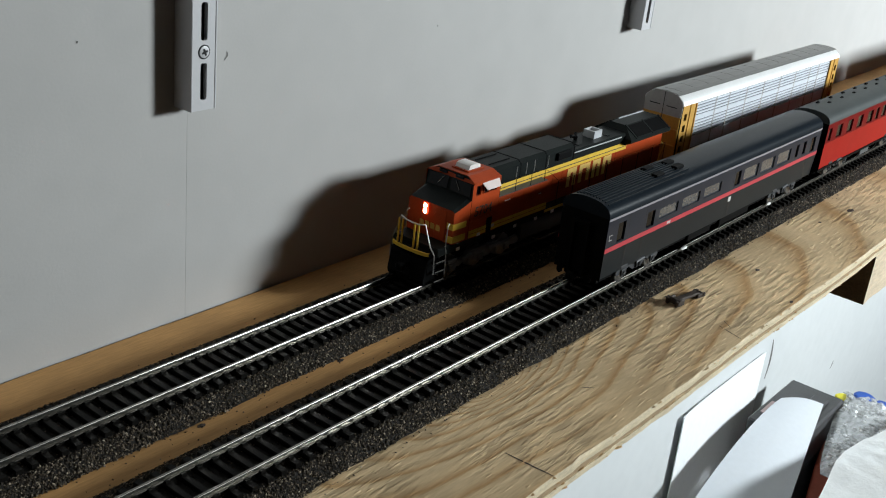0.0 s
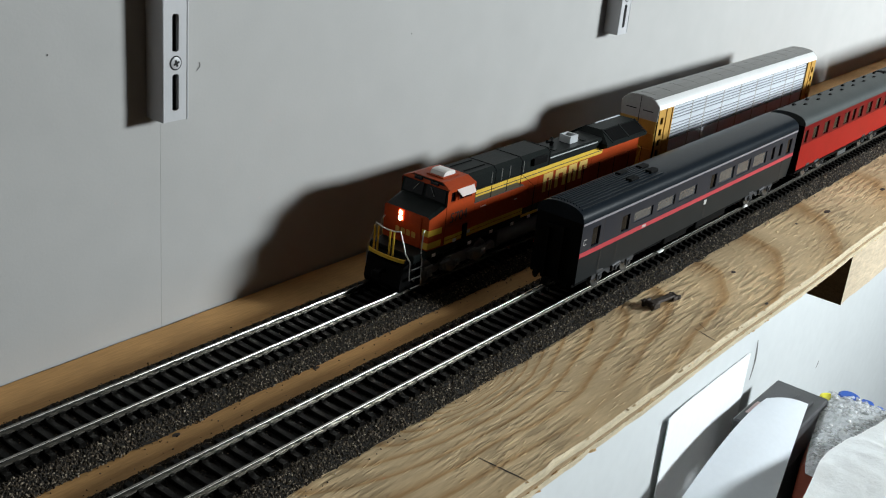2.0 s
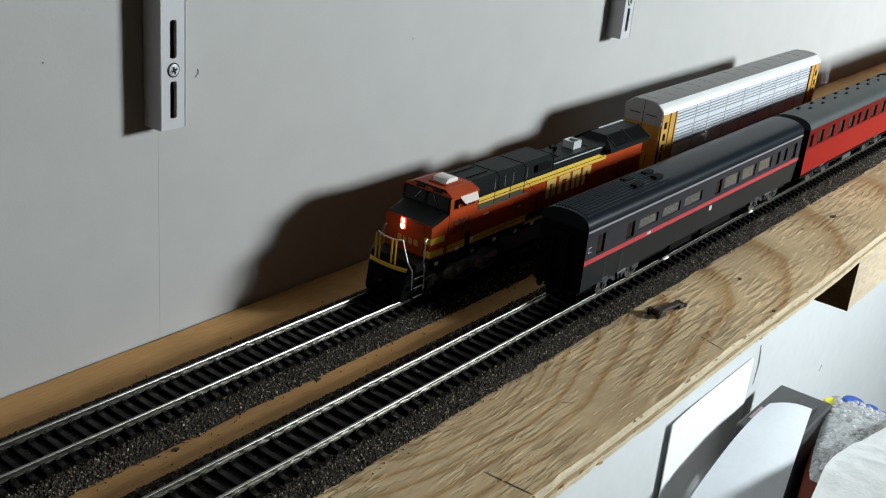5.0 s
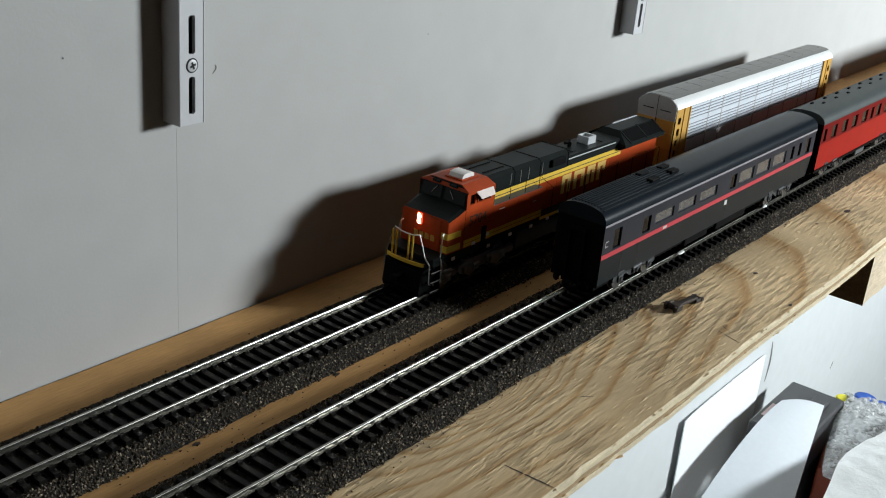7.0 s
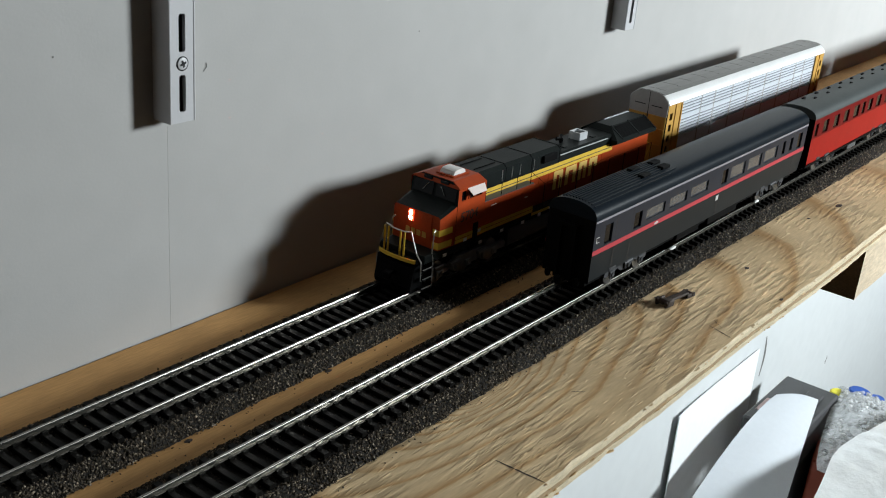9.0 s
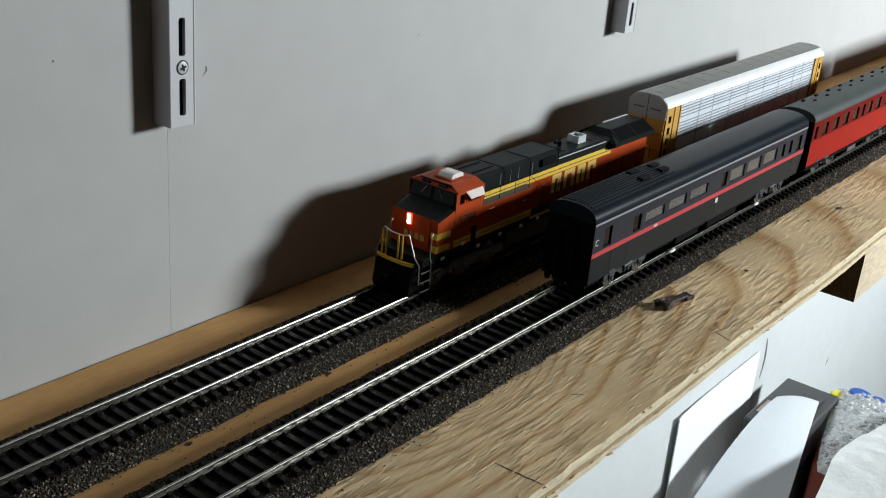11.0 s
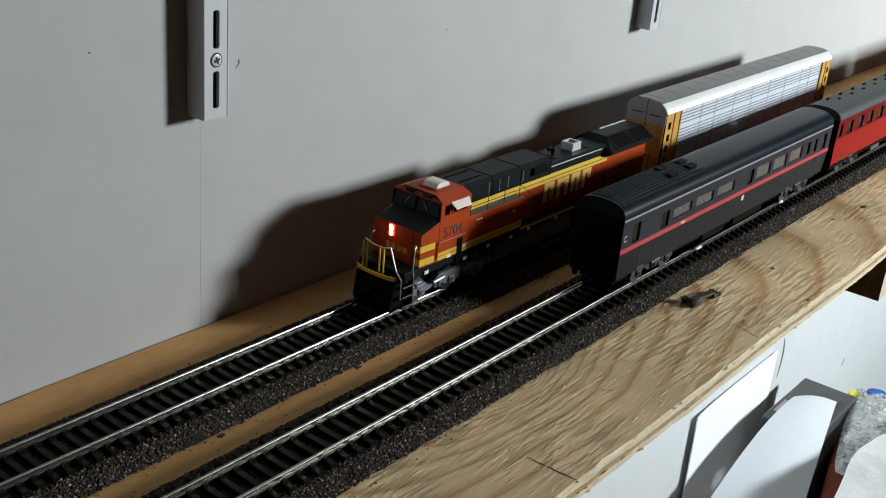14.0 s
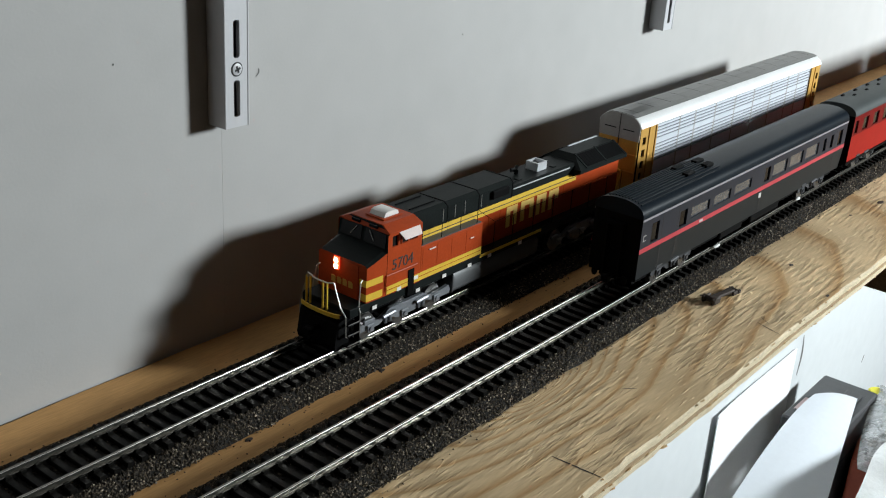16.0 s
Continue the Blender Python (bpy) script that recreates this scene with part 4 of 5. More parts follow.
    box(bm, 97.1, 187.5, -11.25, 11.25, 38.52, 42.88)
    pmm("band_rear", bm, LOCO_YELLOW, lo, "yellow band along the hood")
    bx("hood_upper_rear", lo, ORANGE, 187.6, 233, -11.1, 11.1, 38.52, 42.0)
    for s in (-1, 1):
        bx("band_line", hs, INK, 51, 187, min(s * 11.3, s * 11.5), max(s * 11.3, s * 11.5), 40.4, 40.8)
        bx("gutter", h2, SILVER, 128, 180, min(s * 11.0, s * 11.5), max(s * 11.0, s * 11.5), 46.8, 47.3)
        for k in range(9):
            x = 99 + 9.6 * k
            bx("engine_door", hs, ORANGE, x, x + 9.1, min(s * 11.1, s * 11.22), max(s * 11.1, s * 11.22), 27.5, 38.2)
        # plain yellow shapes in place of the large wording
        for k, (w, lean) in enumerate(((9.4, 0.8), (11.4, 0.4), (8.8, 0.2), (9.2, 0.6))):
            x = 123.5 + (0, 12.6, 26.8, 38.2)[k]
            bm = bmesh.new()
            ya, yb = s * 11.3, s * 11.5
            for q in ((x, x + 3.4, 27.2, 38.2), (x + w - 3.4, x + w, 27.2 if k != 3 else 32.4, 38.2), (x + 3.4, x + w - 3.4, 35.4, 38.2)):
                box(bm, q[0], q[1], min(ya, yb), max(ya, yb), q[2], q[3])
            pmm("emblem_block", bm, EMBLEM, hs, "plain yellow emblem block")
        bx("walkway_stripe", fr, LOCO_YELLOW, 97, 150, min(s * 16.8, s * 16.95), max(s * 16.8, s * 16.95), 19.8, 21.4)
        bm = bmesh.new()
        for x in (52, 66, 80, 93, 108, 124, 142, 160, 178, 196, 214, 230):
            zt = 50.0 if x < 97 else 36
            zb = 39.2 if x < 97 else 21.8
            if x < 97:
                zt = 46.0
            cyl(bm, (x, s * 16.4, zb), (x, s * 16.4, zt), 0.2, 5)
        rods(bm, ((52, s * 16.4, 46), (93, s * 16.4, 46), (108, s * 16.4, 36), (230, s * 16.4, 36)), 0.14, 5)
        pmm("handrail", bm, BLACK_PLASTIC, lo)
        for x, z in ((20, 18.8), (36, 22.8), (47.5, 24.8), (49.5, 17.8), (68.5, 19.2), (88, 18.8), (104, 19.4), (130, 19.0)):
            bx("marker_plate", fr, WHITE_PLASTIC, x - 1.4, x + 1.4, min(s * 17.55, s * 17.8), max(s * 17.55, s * 17.8), z - 0.9, z + 0.9)
        bx("cab_step", fr, BLACK_PLASTIC, 42, 46, min(s * 16, s * 17.9), max(s * 16, s * 17.9), 17, 30)
    bm = bmesh.new()
    cyl(bm, (146, 2, 48.2), (146, 2, 50.2), 1.3, 10)
    for dx, dy, l in ((-4, 1, 4.5), (4, 3, 3.6), (-3, -2.5, 3.6)):
        cyl(bm, (146, 2, 50.2), (146 + dx, 2 + dy, 50.8), 0.5, 7, 1.1)
    pmm("air_horn", bm, BLACK_PLASTIC, h2)
    bm = bmesh.new()
    a, b, c, d = (157.5, 166.0, -4.4, 4.4)
    for q in ((a, a + 1, c, d), (b - 1, b, c, d), (a + 1, b - 1, c, c + 1), (a + 1, b - 1, d - 1, d)):
        box(bm, q[0], q[1], q[2], q[3], 48.2, 52.6)
    pmm("exhaust_stack", bm, SILVER, h2, "pale grey rectangular exhaust stack")
    bx("stack_inside", h2, BLACK_PLASTIC, a + 1.01, b - 1.01, c + 1.01, d - 1.01, 48.2, 50.4)
    for x in (133, 138, 170):
        bx("roof_hatch", h2, LOCO_BLACK, x, x + 3.2, -6.5, -3.0, 48.2, 48.6, bevel=0.1)
    # flared radiator
    bm = bmesh.new()
    rp = [(-11.2, 41.2), (-17.0, 43.6), (-17.0, 45.6), (-6.2, 51.6), (6.2, 51.6), (17.0, 45.6), (17.0, 43.6), (11.2, 41.2)]
    prism(bm, rp, 183.5, 232.5)
    for v in bm.verts:
        if v.co.z > 50:
            v.co.x += 7 if v.co.x < 200 else -1.5
    ra = pmm("radiator", bm, LOCO_BLACK, lo, "flared black radiator section with grilles")
    for s in (-1, 1):
        for x0, x1 in ((192, 209.5), (211.5, 229)):
            bm = bmesh.new()
            for k in range(12):
                f0, f1 = 0.10 + k * 0.068, 0.10 + k * 0.068 + 0.045
                p = [(s * (17.0 - 10.8 * f), 45.6 + 6.0 * f + 0.12) for f in (f0, f1)]
                q = [(s * (17.0 - 10.8 * f), 45.6 + 6.0 * f + 0.42) for f in (f0, f1)]
                prism(bm, [p[0], p[1], q[1], q[0]], x0, x1)
            pmm("radiator_grille", bm, BLACK_PLASTIC, ra)
        for x in (187.5, 210.5, 230.6):
            bm = bmesh.new()
            prism(bm, [(s * 17.1, 45.6), (s * 6.2, 51.7), (s * 6.2, 52.1), (s * 17.1, 46.0)], x - 0.7 + (3 if x < 190 else 0), x + 0.7 + (3 if x < 190 else 0))
            pmm("radiator_edge", bm, LOCO_BLACK, ra)
    bx("roof_edge_strip", ra, SILVER, 200, 230, 5.4, 6.4, 51.62, 52.0)
    bm = bmesh.new()
    for s in (-1, 1):
        rods(bm, ((234, s * 10, 21), (235, s * 13, 33), (237, s * 8, 34), (237, s * 3, 33)), 0.4, 5)
    pmm("rear_handrail", bm, LOCO_YELLOW, lo)
    # front rails and posts
    bm = bmesh.new()
    for y in (10.2, 7.4, -1.5, -4.4):
        cyl(bm, (1.9, y, 19.6), (1.9, y, 32.6 - abs(y) * 0.05), 0.55, 6)
    pmm("front_post", bm, LOCO_YELLOW, lo, "yellow front handrail posts")
    for s in (-1, 1):
        bm = bmesh.new()
        rods(bm, ((1.9, 0, 32.2), (1.9, s * 4.4, 32.4), (1.9, s * 9.0, 33.6), (2.2, s * 13.4, 23.0), (3.2, s * 16.2, 19.0), (3.4, s * 16.4, 9.4), (5.4, s * 16.6, 8.9)), 0.34, 6)
        rods(bm, ((14.2, s * 15.0, 33.0), (12.6, s * 15.4, 31.8), (11.0, s * 16.4, 21.5), (11.2, s * 17.2, 19.0), (11.4, s * 17.2, 7.5)), 0.34, 6)
        pmm("front_handrail", bm, WIRE, lo, "bright wire front handrail")
    # tank and running gear
    bm = bmesh.new()
    prism(bm, [(-12, 5), (-15.4, 8), (-15.4, 14.5), (-14.4, 16.0), (14.4, 16.0), (15.4, 14.5), (15.4, 8), (12, 5)], 79, 150)
    tk = pmm("fuel_tank", bm, GREY_TANK, lo, "grey fuel tank", 30)
    bx("tank_end_cap", tk, GREY_TANK, 77.8, 79, -15.6, 15.6, 6.6, 15.2, bevel=0.3)
    bogie(lo, 13, 77, (20, 43, 66), 6.1, 12.9, GREY_TRUCK, "silver-grey three-axle bogie")
    bogie(lo, 160, 224, (171, 194, 217), 6.1, 12.9, GREY_TRUCK, "silver-grey three-axle bogie")
    return lo


LOCO = locomotive()


# ---- autorack wagon ----
def autorack():
    ra = thing("autorack_wagon", "silver car-carrying rail wagon with ochre yellow ends and screened sides", "model wagon", (0.6366, 0, 0))
    shape(1.0144, 0.77, 1.0144, -3.31)
    L = 271.8
    # flat car
    fl = bx("flat_deck", ra, WAGON_YELLOW, 0, L, -17.6, 17.6, 13.0, 17.0, bevel=0.3, label="ochre flat car deck")
    bx("centre_sill", fl, WAGON_YELLOW, 10, L - 10, -5, 5, 8.5, 13)
    # roof
    prof = [(-18.7, 57.9), (-18.4, 59.0), (-17.2, 60.6), (-13.6, 63.0), (-12.0, 63.8), (12.0, 63.8), (13.6, 63.0), (17.2, 60.6), (18.4, 59.0), (18.7, 57.9)]
    bm = bmesh.new()
    prism(bm, prof + [(17.6, 57.8), (-17.6, 57.8)], 0, L)
    rf = pmm("roof", bm, EAVE_LIT, ra, "silver rounded roof with the lit eaves painted bright", 35)
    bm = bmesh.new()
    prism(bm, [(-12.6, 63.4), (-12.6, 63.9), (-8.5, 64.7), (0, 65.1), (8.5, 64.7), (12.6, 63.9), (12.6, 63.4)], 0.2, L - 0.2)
    pmm("roof_panel", bm, ROOF_SHADED, rf)
    bm = bmesh.new()
    for x in np.linspace(8, L - 8, 14):
        prism(bm, [(-8.4, 64.5), (0, 64.9), (8.4, 64.5), (8.4, 64.8), (0, 65.2), (-8.4, 64.8)], x - 0.2, x + 0.2)
    pmm("roof_seam", bm, ROOF_SHADED, rf)
    # side screens: posts and slats
    posts = (19.7, 48.8, 69.3, 97.3, 126.2, 155.4, 184.1, 212.9, 230.9, 252.6)
    for s in (-1, 1):
        bm = bmesh.new()
        quad(bm, (19.7, s * 16.9, 17), (252.6, s * 16.9, 17), (252.6, s * 16.9, 58), (19.7, s * 16.9, 58))
        quad(bm, (19.7, s * 16.4, 17), (252.6, s * 16.4, 17), (252.6, s * 16.4, 58), (19.7, s * 16.4, 58))
        sd = pmm("side_screen", bm, SLAT_GAP, ra, "pale silver slatted side screen")
        for x in posts:
            bx("screen_post", sd, GABLE_GREY, x - 0.7, x + 0.7, min(s * 16.9, s * 17.75), max(s * 16.9, s * 17.75), 17, 57.8, bevel=0.15)
        for a, b in zip(posts, posts[1:]):
            for z0, z1 in ((55.5, 57.0), (53.4, 54.7), (51.3, 52.6), (49.2, 50.5), (45.0, 48.4), (42.9, 44.2), (40.8, 42.1), (38.7, 40.0), (36.6, 37.9), (26.5, 34.4), (23.8, 25.6), (21.0, 22.8), (18.2, 20.0)):
                bx("screen_slat", sd, PANEL_SILVER, a + 0.75, b - 0.75, min(s * 16.92, s * 17.6), max(s * 16.92, s * 17.6), z0, z1)
        # ochre end bays with ladder openings
        for x0, x1, f in ((0.3, 19.0, 1), (253.3, 271.5, -1)):
            fa, fb = (x0 + 3.0, x0 + 6.8) if f > 0 else (x1 - 6.8, x1 - 3.0)
            bm = bmesh.new()
            side_sheet(bm, x0, x1, s * 18.3, 14, 57.85, [(fa, fb, z, z + 4.6) for z in (19, 26, 33, 40, 47.5)], -s * 1.2)
            eb = pmm("end_bay", bm, WAGON_YELLOW, ra, "ochre end bay with ladder openings")
            bx("bay_backing", eb, BLACK_PLASTIC, x0 + 0.5, x1 - 0.5, min(s * 16.2, s * 16.8), max(s * 16.2, s * 16.8), 17.1, 56.8)
            bx("bay_flange", eb, WAGON_YELLOW, x0 + 9.6 if f > 0 else x1 - 10.4, x0 + 10.4 if f > 0 else x1 - 9.6, min(s * 18.3, s * 19), max(s * 18.3, s * 19), 14, 57.8)
            bx("bay_edge", eb, WAGON_YELLOW, x1 - 1.2 if f > 0 else x0, x1 if f > 0 else x0 + 1.2, min(s * 18.32, s * 19), max(s * 18.32, s * 19), 14, 57.8)
    # end doors
    for x, f in ((0, -1), (L, 1)):
        bm = bmesh.new()
        dp = [(-18.0, 58.4), (-16.8, 60.4), (-13.4, 62.8), (-11.8, 63.6), (-8.3, 64.5), (0, 64.9), (8.3, 64.5), (11.8, 63.6), (13.4, 62.8), (16.8, 60.4), (18.0, 58.4), (17.6, 50.0), (-17.6, 50.0)]
        prism(bm, dp, x - 0.6 if f < 0 else x + 0.02, x - 0.02 if f < 0 else x + 0.6)
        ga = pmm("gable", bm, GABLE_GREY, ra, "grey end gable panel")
        for s in (-1, 1):
            dr = bx("end_door", ra, WAGON_YELLOW, min(x, x + f * 0.7), max(x, x + f * 0.7), min(s * 0.5, s * 17.3), max(s * 0.5, s * 17.3), 13, 49.9, bevel=0.2, label="ochre end door")
            for z in (30.5, 41):
                bx("door_rib", dr, WAGON_YELLOW, min(x + f * 0.7, x + f * 1.3), max(x + f * 0.7, x + f * 1.3), min(s * 1, s * 16.8), max(s * 1, s * 16.8), z, z + 0.8)
            bx("gable_slot", ga, DARK, min(x + f * 0.6, x + f * 0.75), max(x + f * 0.6, x + f * 0.75), min(s * 3, s * 13), max(s * 3, s * 13), 55.4, 56.0)
        bx("gable_joint", ga, DARK, min(x + f * 0.6, x + f * 0.72), max(x + f * 0.6, x + f * 0.72), -0.25, 0.25, 50, 64.4)
        coupler(ra, x, f)
    bogie(ra, 28, 58, (34, 52), 5.2, 11.4, BLACK_PLASTIC, "black freight bogie")
    bogie(ra, 215, 245, (221, 239), 5.2, 11.4, BLACK_PLASTIC, "black freight bogie")
    return ra


RACK = autorack()


# ---- coaches ----
def roof_prof(w, z0, z1, k=16, p=0.85):
    out = []
    for i in range(k + 1):
        a = math.pi * i / k
        out.append((-w * math.copysign(abs(math.cos(a)) ** p, math.cos(a)), z0 + (z1 - z0) * math.sin(a) ** 0.8))
    return out


def coach(x, label, L, side_low, side_up, split, roof_mat, wins, crown, group="coaches in the train"):
    co = thing("railway_coach", label, "model coach", (x, -S, 0), group)
    w, z0, z1 = 18.4, 13.2, 46.0
    bx("underframe", co, BLACK_PLASTIC, 4, L - 4, -13, 13, 9.5, 13.1)
    bx("interior", co, BLACK_PLASTIC, 2, L - 2, -12, 12, 13.3, 44)
    for s in (-1, 1):
        for za, zb, m in (((z0, split, side_low), (split, z1, side_up)) if side_up != side_low else ((z0, z1, side_low),)):
            bm = bmesh.new()
            ws = [q for q in wins if q[2] >= za and q[3] <= zb]
            side_sheet(bm, 0, L, s * w, za, zb, ws, -s * 1.3)
            for v in bm.verts:
                if v.co.z < z0 + 0.1:
                    v.co.y *= 0.91
            pmm("side_panel", bm, m, co)
        for q in wins:
            bm = bmesh.new()
            quad(bm, (q[0] - 0.2, s * (w - 1.0), q[2] - 0.2), (q[1] + 0.2, s * (w - 1.0), q[2] - 0.2), (q[1] + 0.2, s * (w - 1.0), q[3] + 0.2), (q[0] - 0.2, s * (w - 1.0), q[3] + 0.2))
            pmm("window_pane", bm, GLASS_DARK if q[1] - q[0] < 13 else PALE_GLASS, co)
    bm = bmesh.new()
    rp = roof_prof(w + 0.25, z1 + 0.02, crown)
    prism(bm, rp, -0.3, L + 0.3)
    rf = pmm("roof", bm, roof_mat, co, smooth=40)
    for x0, f in ((0, -1), (L, 1)):
        bx("end_wall", co, BLACK_PLASTIC, x0 - 0.02 if f > 0 else x0, x0 if f > 0 else x0 + 0.02, -w + 0.1, w - 0.1, z0, z1)
        bm = bmesh.new()
        for y0, y1, za, zb in ((-6.5, -4.9, 13, 42), (4.9, 6.5, 13, 42), (-4.9, 4.9, 40.2, 42)):
            box(bm, min(x0, x0 + f * 3.2), max(x0, x0 + f * 3.2), y0, y1, za, zb)
        gw = pmm("gangway", bm, BLACK_PLASTIC, co, "black corridor gangway")
        bx("gangway_door", gw, BLACK_PLASTIC, min(x0 + f * 0.1, x0 + f * 0.9), max(x0 + f * 0.1, x0 + f * 0.9), -4.8, 4.8, 14, 40, bevel=0.2)
        for s in (-1, 1):
            bm = bmesh.new()
            cyl(bm, (x0, s * 11.5, 13.5), (x0 + f * 2.4, s * 11.5, 13.5), 1.0, 10)
            cyl(bm, (x0 + f * 2.4, s * 11.5, 13.5), (x0 + f * 3.0, s * 11.5, 13.5), 2.2, 14)
            pmm("buffer", bm, BLACK_PLASTIC, co)
        coupler(co, x0, f)
    for a in (20, L - 64):
        bogie(co, a, a + 44, (a + 7, a + 37), 5.6, 11.4, BOGIE_GREY, "black coach bogie", rolling=False)
    return co, rf


w = [(10.2, 17.6, 31.4, 41.6), (39.6, 47.6, 31.6, 40.4), (52.4, 73.0, 33.6, 39.4), (78.2, 98.6, 33.6, 39.6), (103.6, 125.2, 33.6, 39.6), (143.4, 150.8, 32.2, 41.0),
     (155.0, 175.4, 32.6, 40.6), (179.8, 199.6, 32.6, 40.6), (204.2, 224.4, 32.6, 40.6), (232.8, 237.4, 32.4, 41.0), (245.0, 249.6, 32.4, 41.0), (258.4, 265.6, 31.4, 41.6)]
shape(1.0197, 0.7446, 1.0197, -4.53)
c1, r1 = coach(0.4487, "charcoal express coach with a thin red stripe and ribbed roof", 272.5, COACH_LOW, COACH_SIDE, 29, COACH_ROOF, w, 53.8)
for s in (-1, 1):
    bx("red_stripe", c1, RED_LINE, 0.0, 272.5, min(s * 18.41, s * 18.55), max(s * 18.41, s * 18.55), 27.9, 30.4, label="thin red stripe along the side")
    bx("eave_highlight", c1, COACH_GLINT, 0, 272.5, min(s * 18.41, s * 18.75), max(s * 18.41, s * 18.75), 44.8, 45.9)
    for x in (21.2, 38.0, 141.5, 254.5):
        bx("door_joint", c1, INK, x - 0.15, x + 0.15, min(s * 18.35, s * 18.45), max(s * 18.35, s * 18.45), 14, 44.7)
    bx("side_number", c1, PALE_INK, 2.4, 5.2, min(s * 18.41, s * 18.5), max(s * 18.41, s * 18.5), 36.6, 37.0)
    bx("side_number", c1, PALE_INK, 2.4, 5.2, min(s * 18.41, s * 18.5), max(s * 18.41, s * 18.5), 34.0, 34.4)
    bx("side_number", c1, PALE_INK, 2.4, 2.8, min(s * 18.41, s * 18.5), max(s * 18.41, s * 18.5), 34.41, 36.59)
    bx("side_crest", c1, PALE_INK, 139.0, 142.4, min(s * 18.41, s * 18.5), max(s * 18.41, s * 18.5), 23.6, 26.6, bevel=0.04)
    bx("stripe_mark", c1, PALE_INK, 63, 67, min(s * 18.56, s * 18.62), max(s * 18.56, s * 18.62), 28.4, 29.8)
    bx("equipment_box", c1, BLACK_PLASTIC, 100, 128, min(s * 8, s * 15), max(s * 8, s * 15), 7.6, 13.1, bevel=0.5)
    bx("equipment_box", c1, BLACK_PLASTIC, 140, 180, min(s * 8, s * 15), max(s * 8, s * 15), 7.2, 13.1, bevel=0.5)
for k in range(11):
    y = -14 + 2.45 * k
    z = 46.02 + 7.78 * math.sqrt(1 - (abs(y) / 18.65) ** (2 / 0.85)) ** 0.8
    bx("roof_rib", r1, COACH_ROOF, 2, 88 if k % 2 else 80, y - 0.4, y + 0.4, z - 0.9, z + 0.6)
for x, y in ((56, -6.5), (60, 5.5), (78, -6.0), (80, 3.5)):
    bx("roof_vent", r1, BLACK_PLASTIC, x, x + 8.5, y - 2.6, y + 2.6, 52.0, 55.0, bevel=0.4)

rw = [(a, b, 33.4, 42.4) for a, b in ((3.8, 9.2), (19, 29), (39.8, 50.0), (60, 70.4), (81, 92), (99, 105.5), (112.5, 121.8), (131.4, 142.4), (152.6, 162.8), (173.2, 181), (192, 198))]
c2, r2 = coach(0.7396, "red passenger coach with grey roof and black roof vents", 202, RED_LOW, RED_UP_SHADED, 32.2, ROOF_GREY, rw, 53.4)
for i in range(8):
    for k, (y, o) in enumerate(((7.6, 0), (0.4, 8))):
        bm = bmesh.new()
        cyl(bm, (27 + 24.4 * i + o - 4, y, 52.0), (27 + 24.4 * i + o - 4, y, 54.2), 1.5, 8, 1.1)
        box(bm, 27 + 24.4 * i + o - 6, 27 + 24.4 * i + o - 2, y - 1.0, y + 1.0, 52.6, 53.8)
        pmm("roof_vent", bm, BLACK_PLASTIC, r2)
bx("solebar", c2, BLACK_PLASTIC, 0.5, 201.5, -17.6, 17.6, 11.6, 13.1)
bx("battery_box", c2, GREY_TANK, 92, 110, -15.5, -8, 6.5, 11.6, bevel=0.4)
for k in (1, 2, 3):
    copy_thing(c2, pose(0.7396 + 0.2177 * k, -S, 0))


# ---- small things on the shelf and wall ----
shape()


def loose_coupling():
    """A dropped black metal part: a flat bar with a forked end and two side lugs."""
    lc = thing("loose_coupling", "small rusty black metal coupling lying on the plywood", "metal part", (0.5030, -0.0975, BOARD_Z))
    lc.matrix_world = pose(0.5030, -0.0978, BOARD_Z, 0, 0, -9)
    bx("bar", lc, RUST, -8, 11, -1.9, 1.9, 1.4, 3.0, bevel=0.4)
    for y in (-2.3, 2.3):
        bx("fork", lc, RUST, 8, 15, y - 0.7, y + 0.7, 0.2, 2.4, bevel=0.3)
        bx("lug", lc, RUST, -12, -5, y * 1.3 - 0.9, y * 1.3 + 0.9, 0.05, 3.6, bevel=0.5)
    bm = bmesh.new()
    cyl(bm, (-9.5, -4.2, 2.2), (-9.5, 4.2, 2.2), 1.7, 10)
    pmm("pin", bm, RUST, lc)
    bm = bmesh.new()
    cyl(bm, (13, -3.4, 1.6), (13, 3.4, 1.6), 1.0, 8)
    pmm("cross_pin", bm, RUST, lc)


loose_coupling()


def lump(name, at, size, material, label, category, seed, flat=0.6):
    bm = bmesh.new()
    bmesh.ops.create_icosphere(bm, subdivisions=2, radius=1)
    for v in bm.verts:
        k = 1 + 0.35 * noise.noise(v.co * 1.7 + Vector((seed, 0, 0)))
        v.co = Vector((v.co.x * size[0], v.co.y * size[1], max(v.co.z, -flat) * size[2])) * k
    ob = tagged(part(name, bm, material, smooth=60), label, category)
    ob.location = at
    return ob


WHITE_BIT = mat("white_flake", (0.8, 0.8, 0.78), 0.6, var=0.1, scale=300)
lump("paint_fleck", (0.5478, -0.0722, 0.0004), (0.0042, 0.0011, 0.0007), WHITE_BIT, "white paint fleck stuck on the rail beside the coach", "fleck", 3)
lump("paint_fleck", (0.6650, -0.0722, 0.0006), (0.0030, 0.0011, 0.0009), WHITE_BIT, "white paint fleck stuck on the rail beside the coach", "fleck", 5)


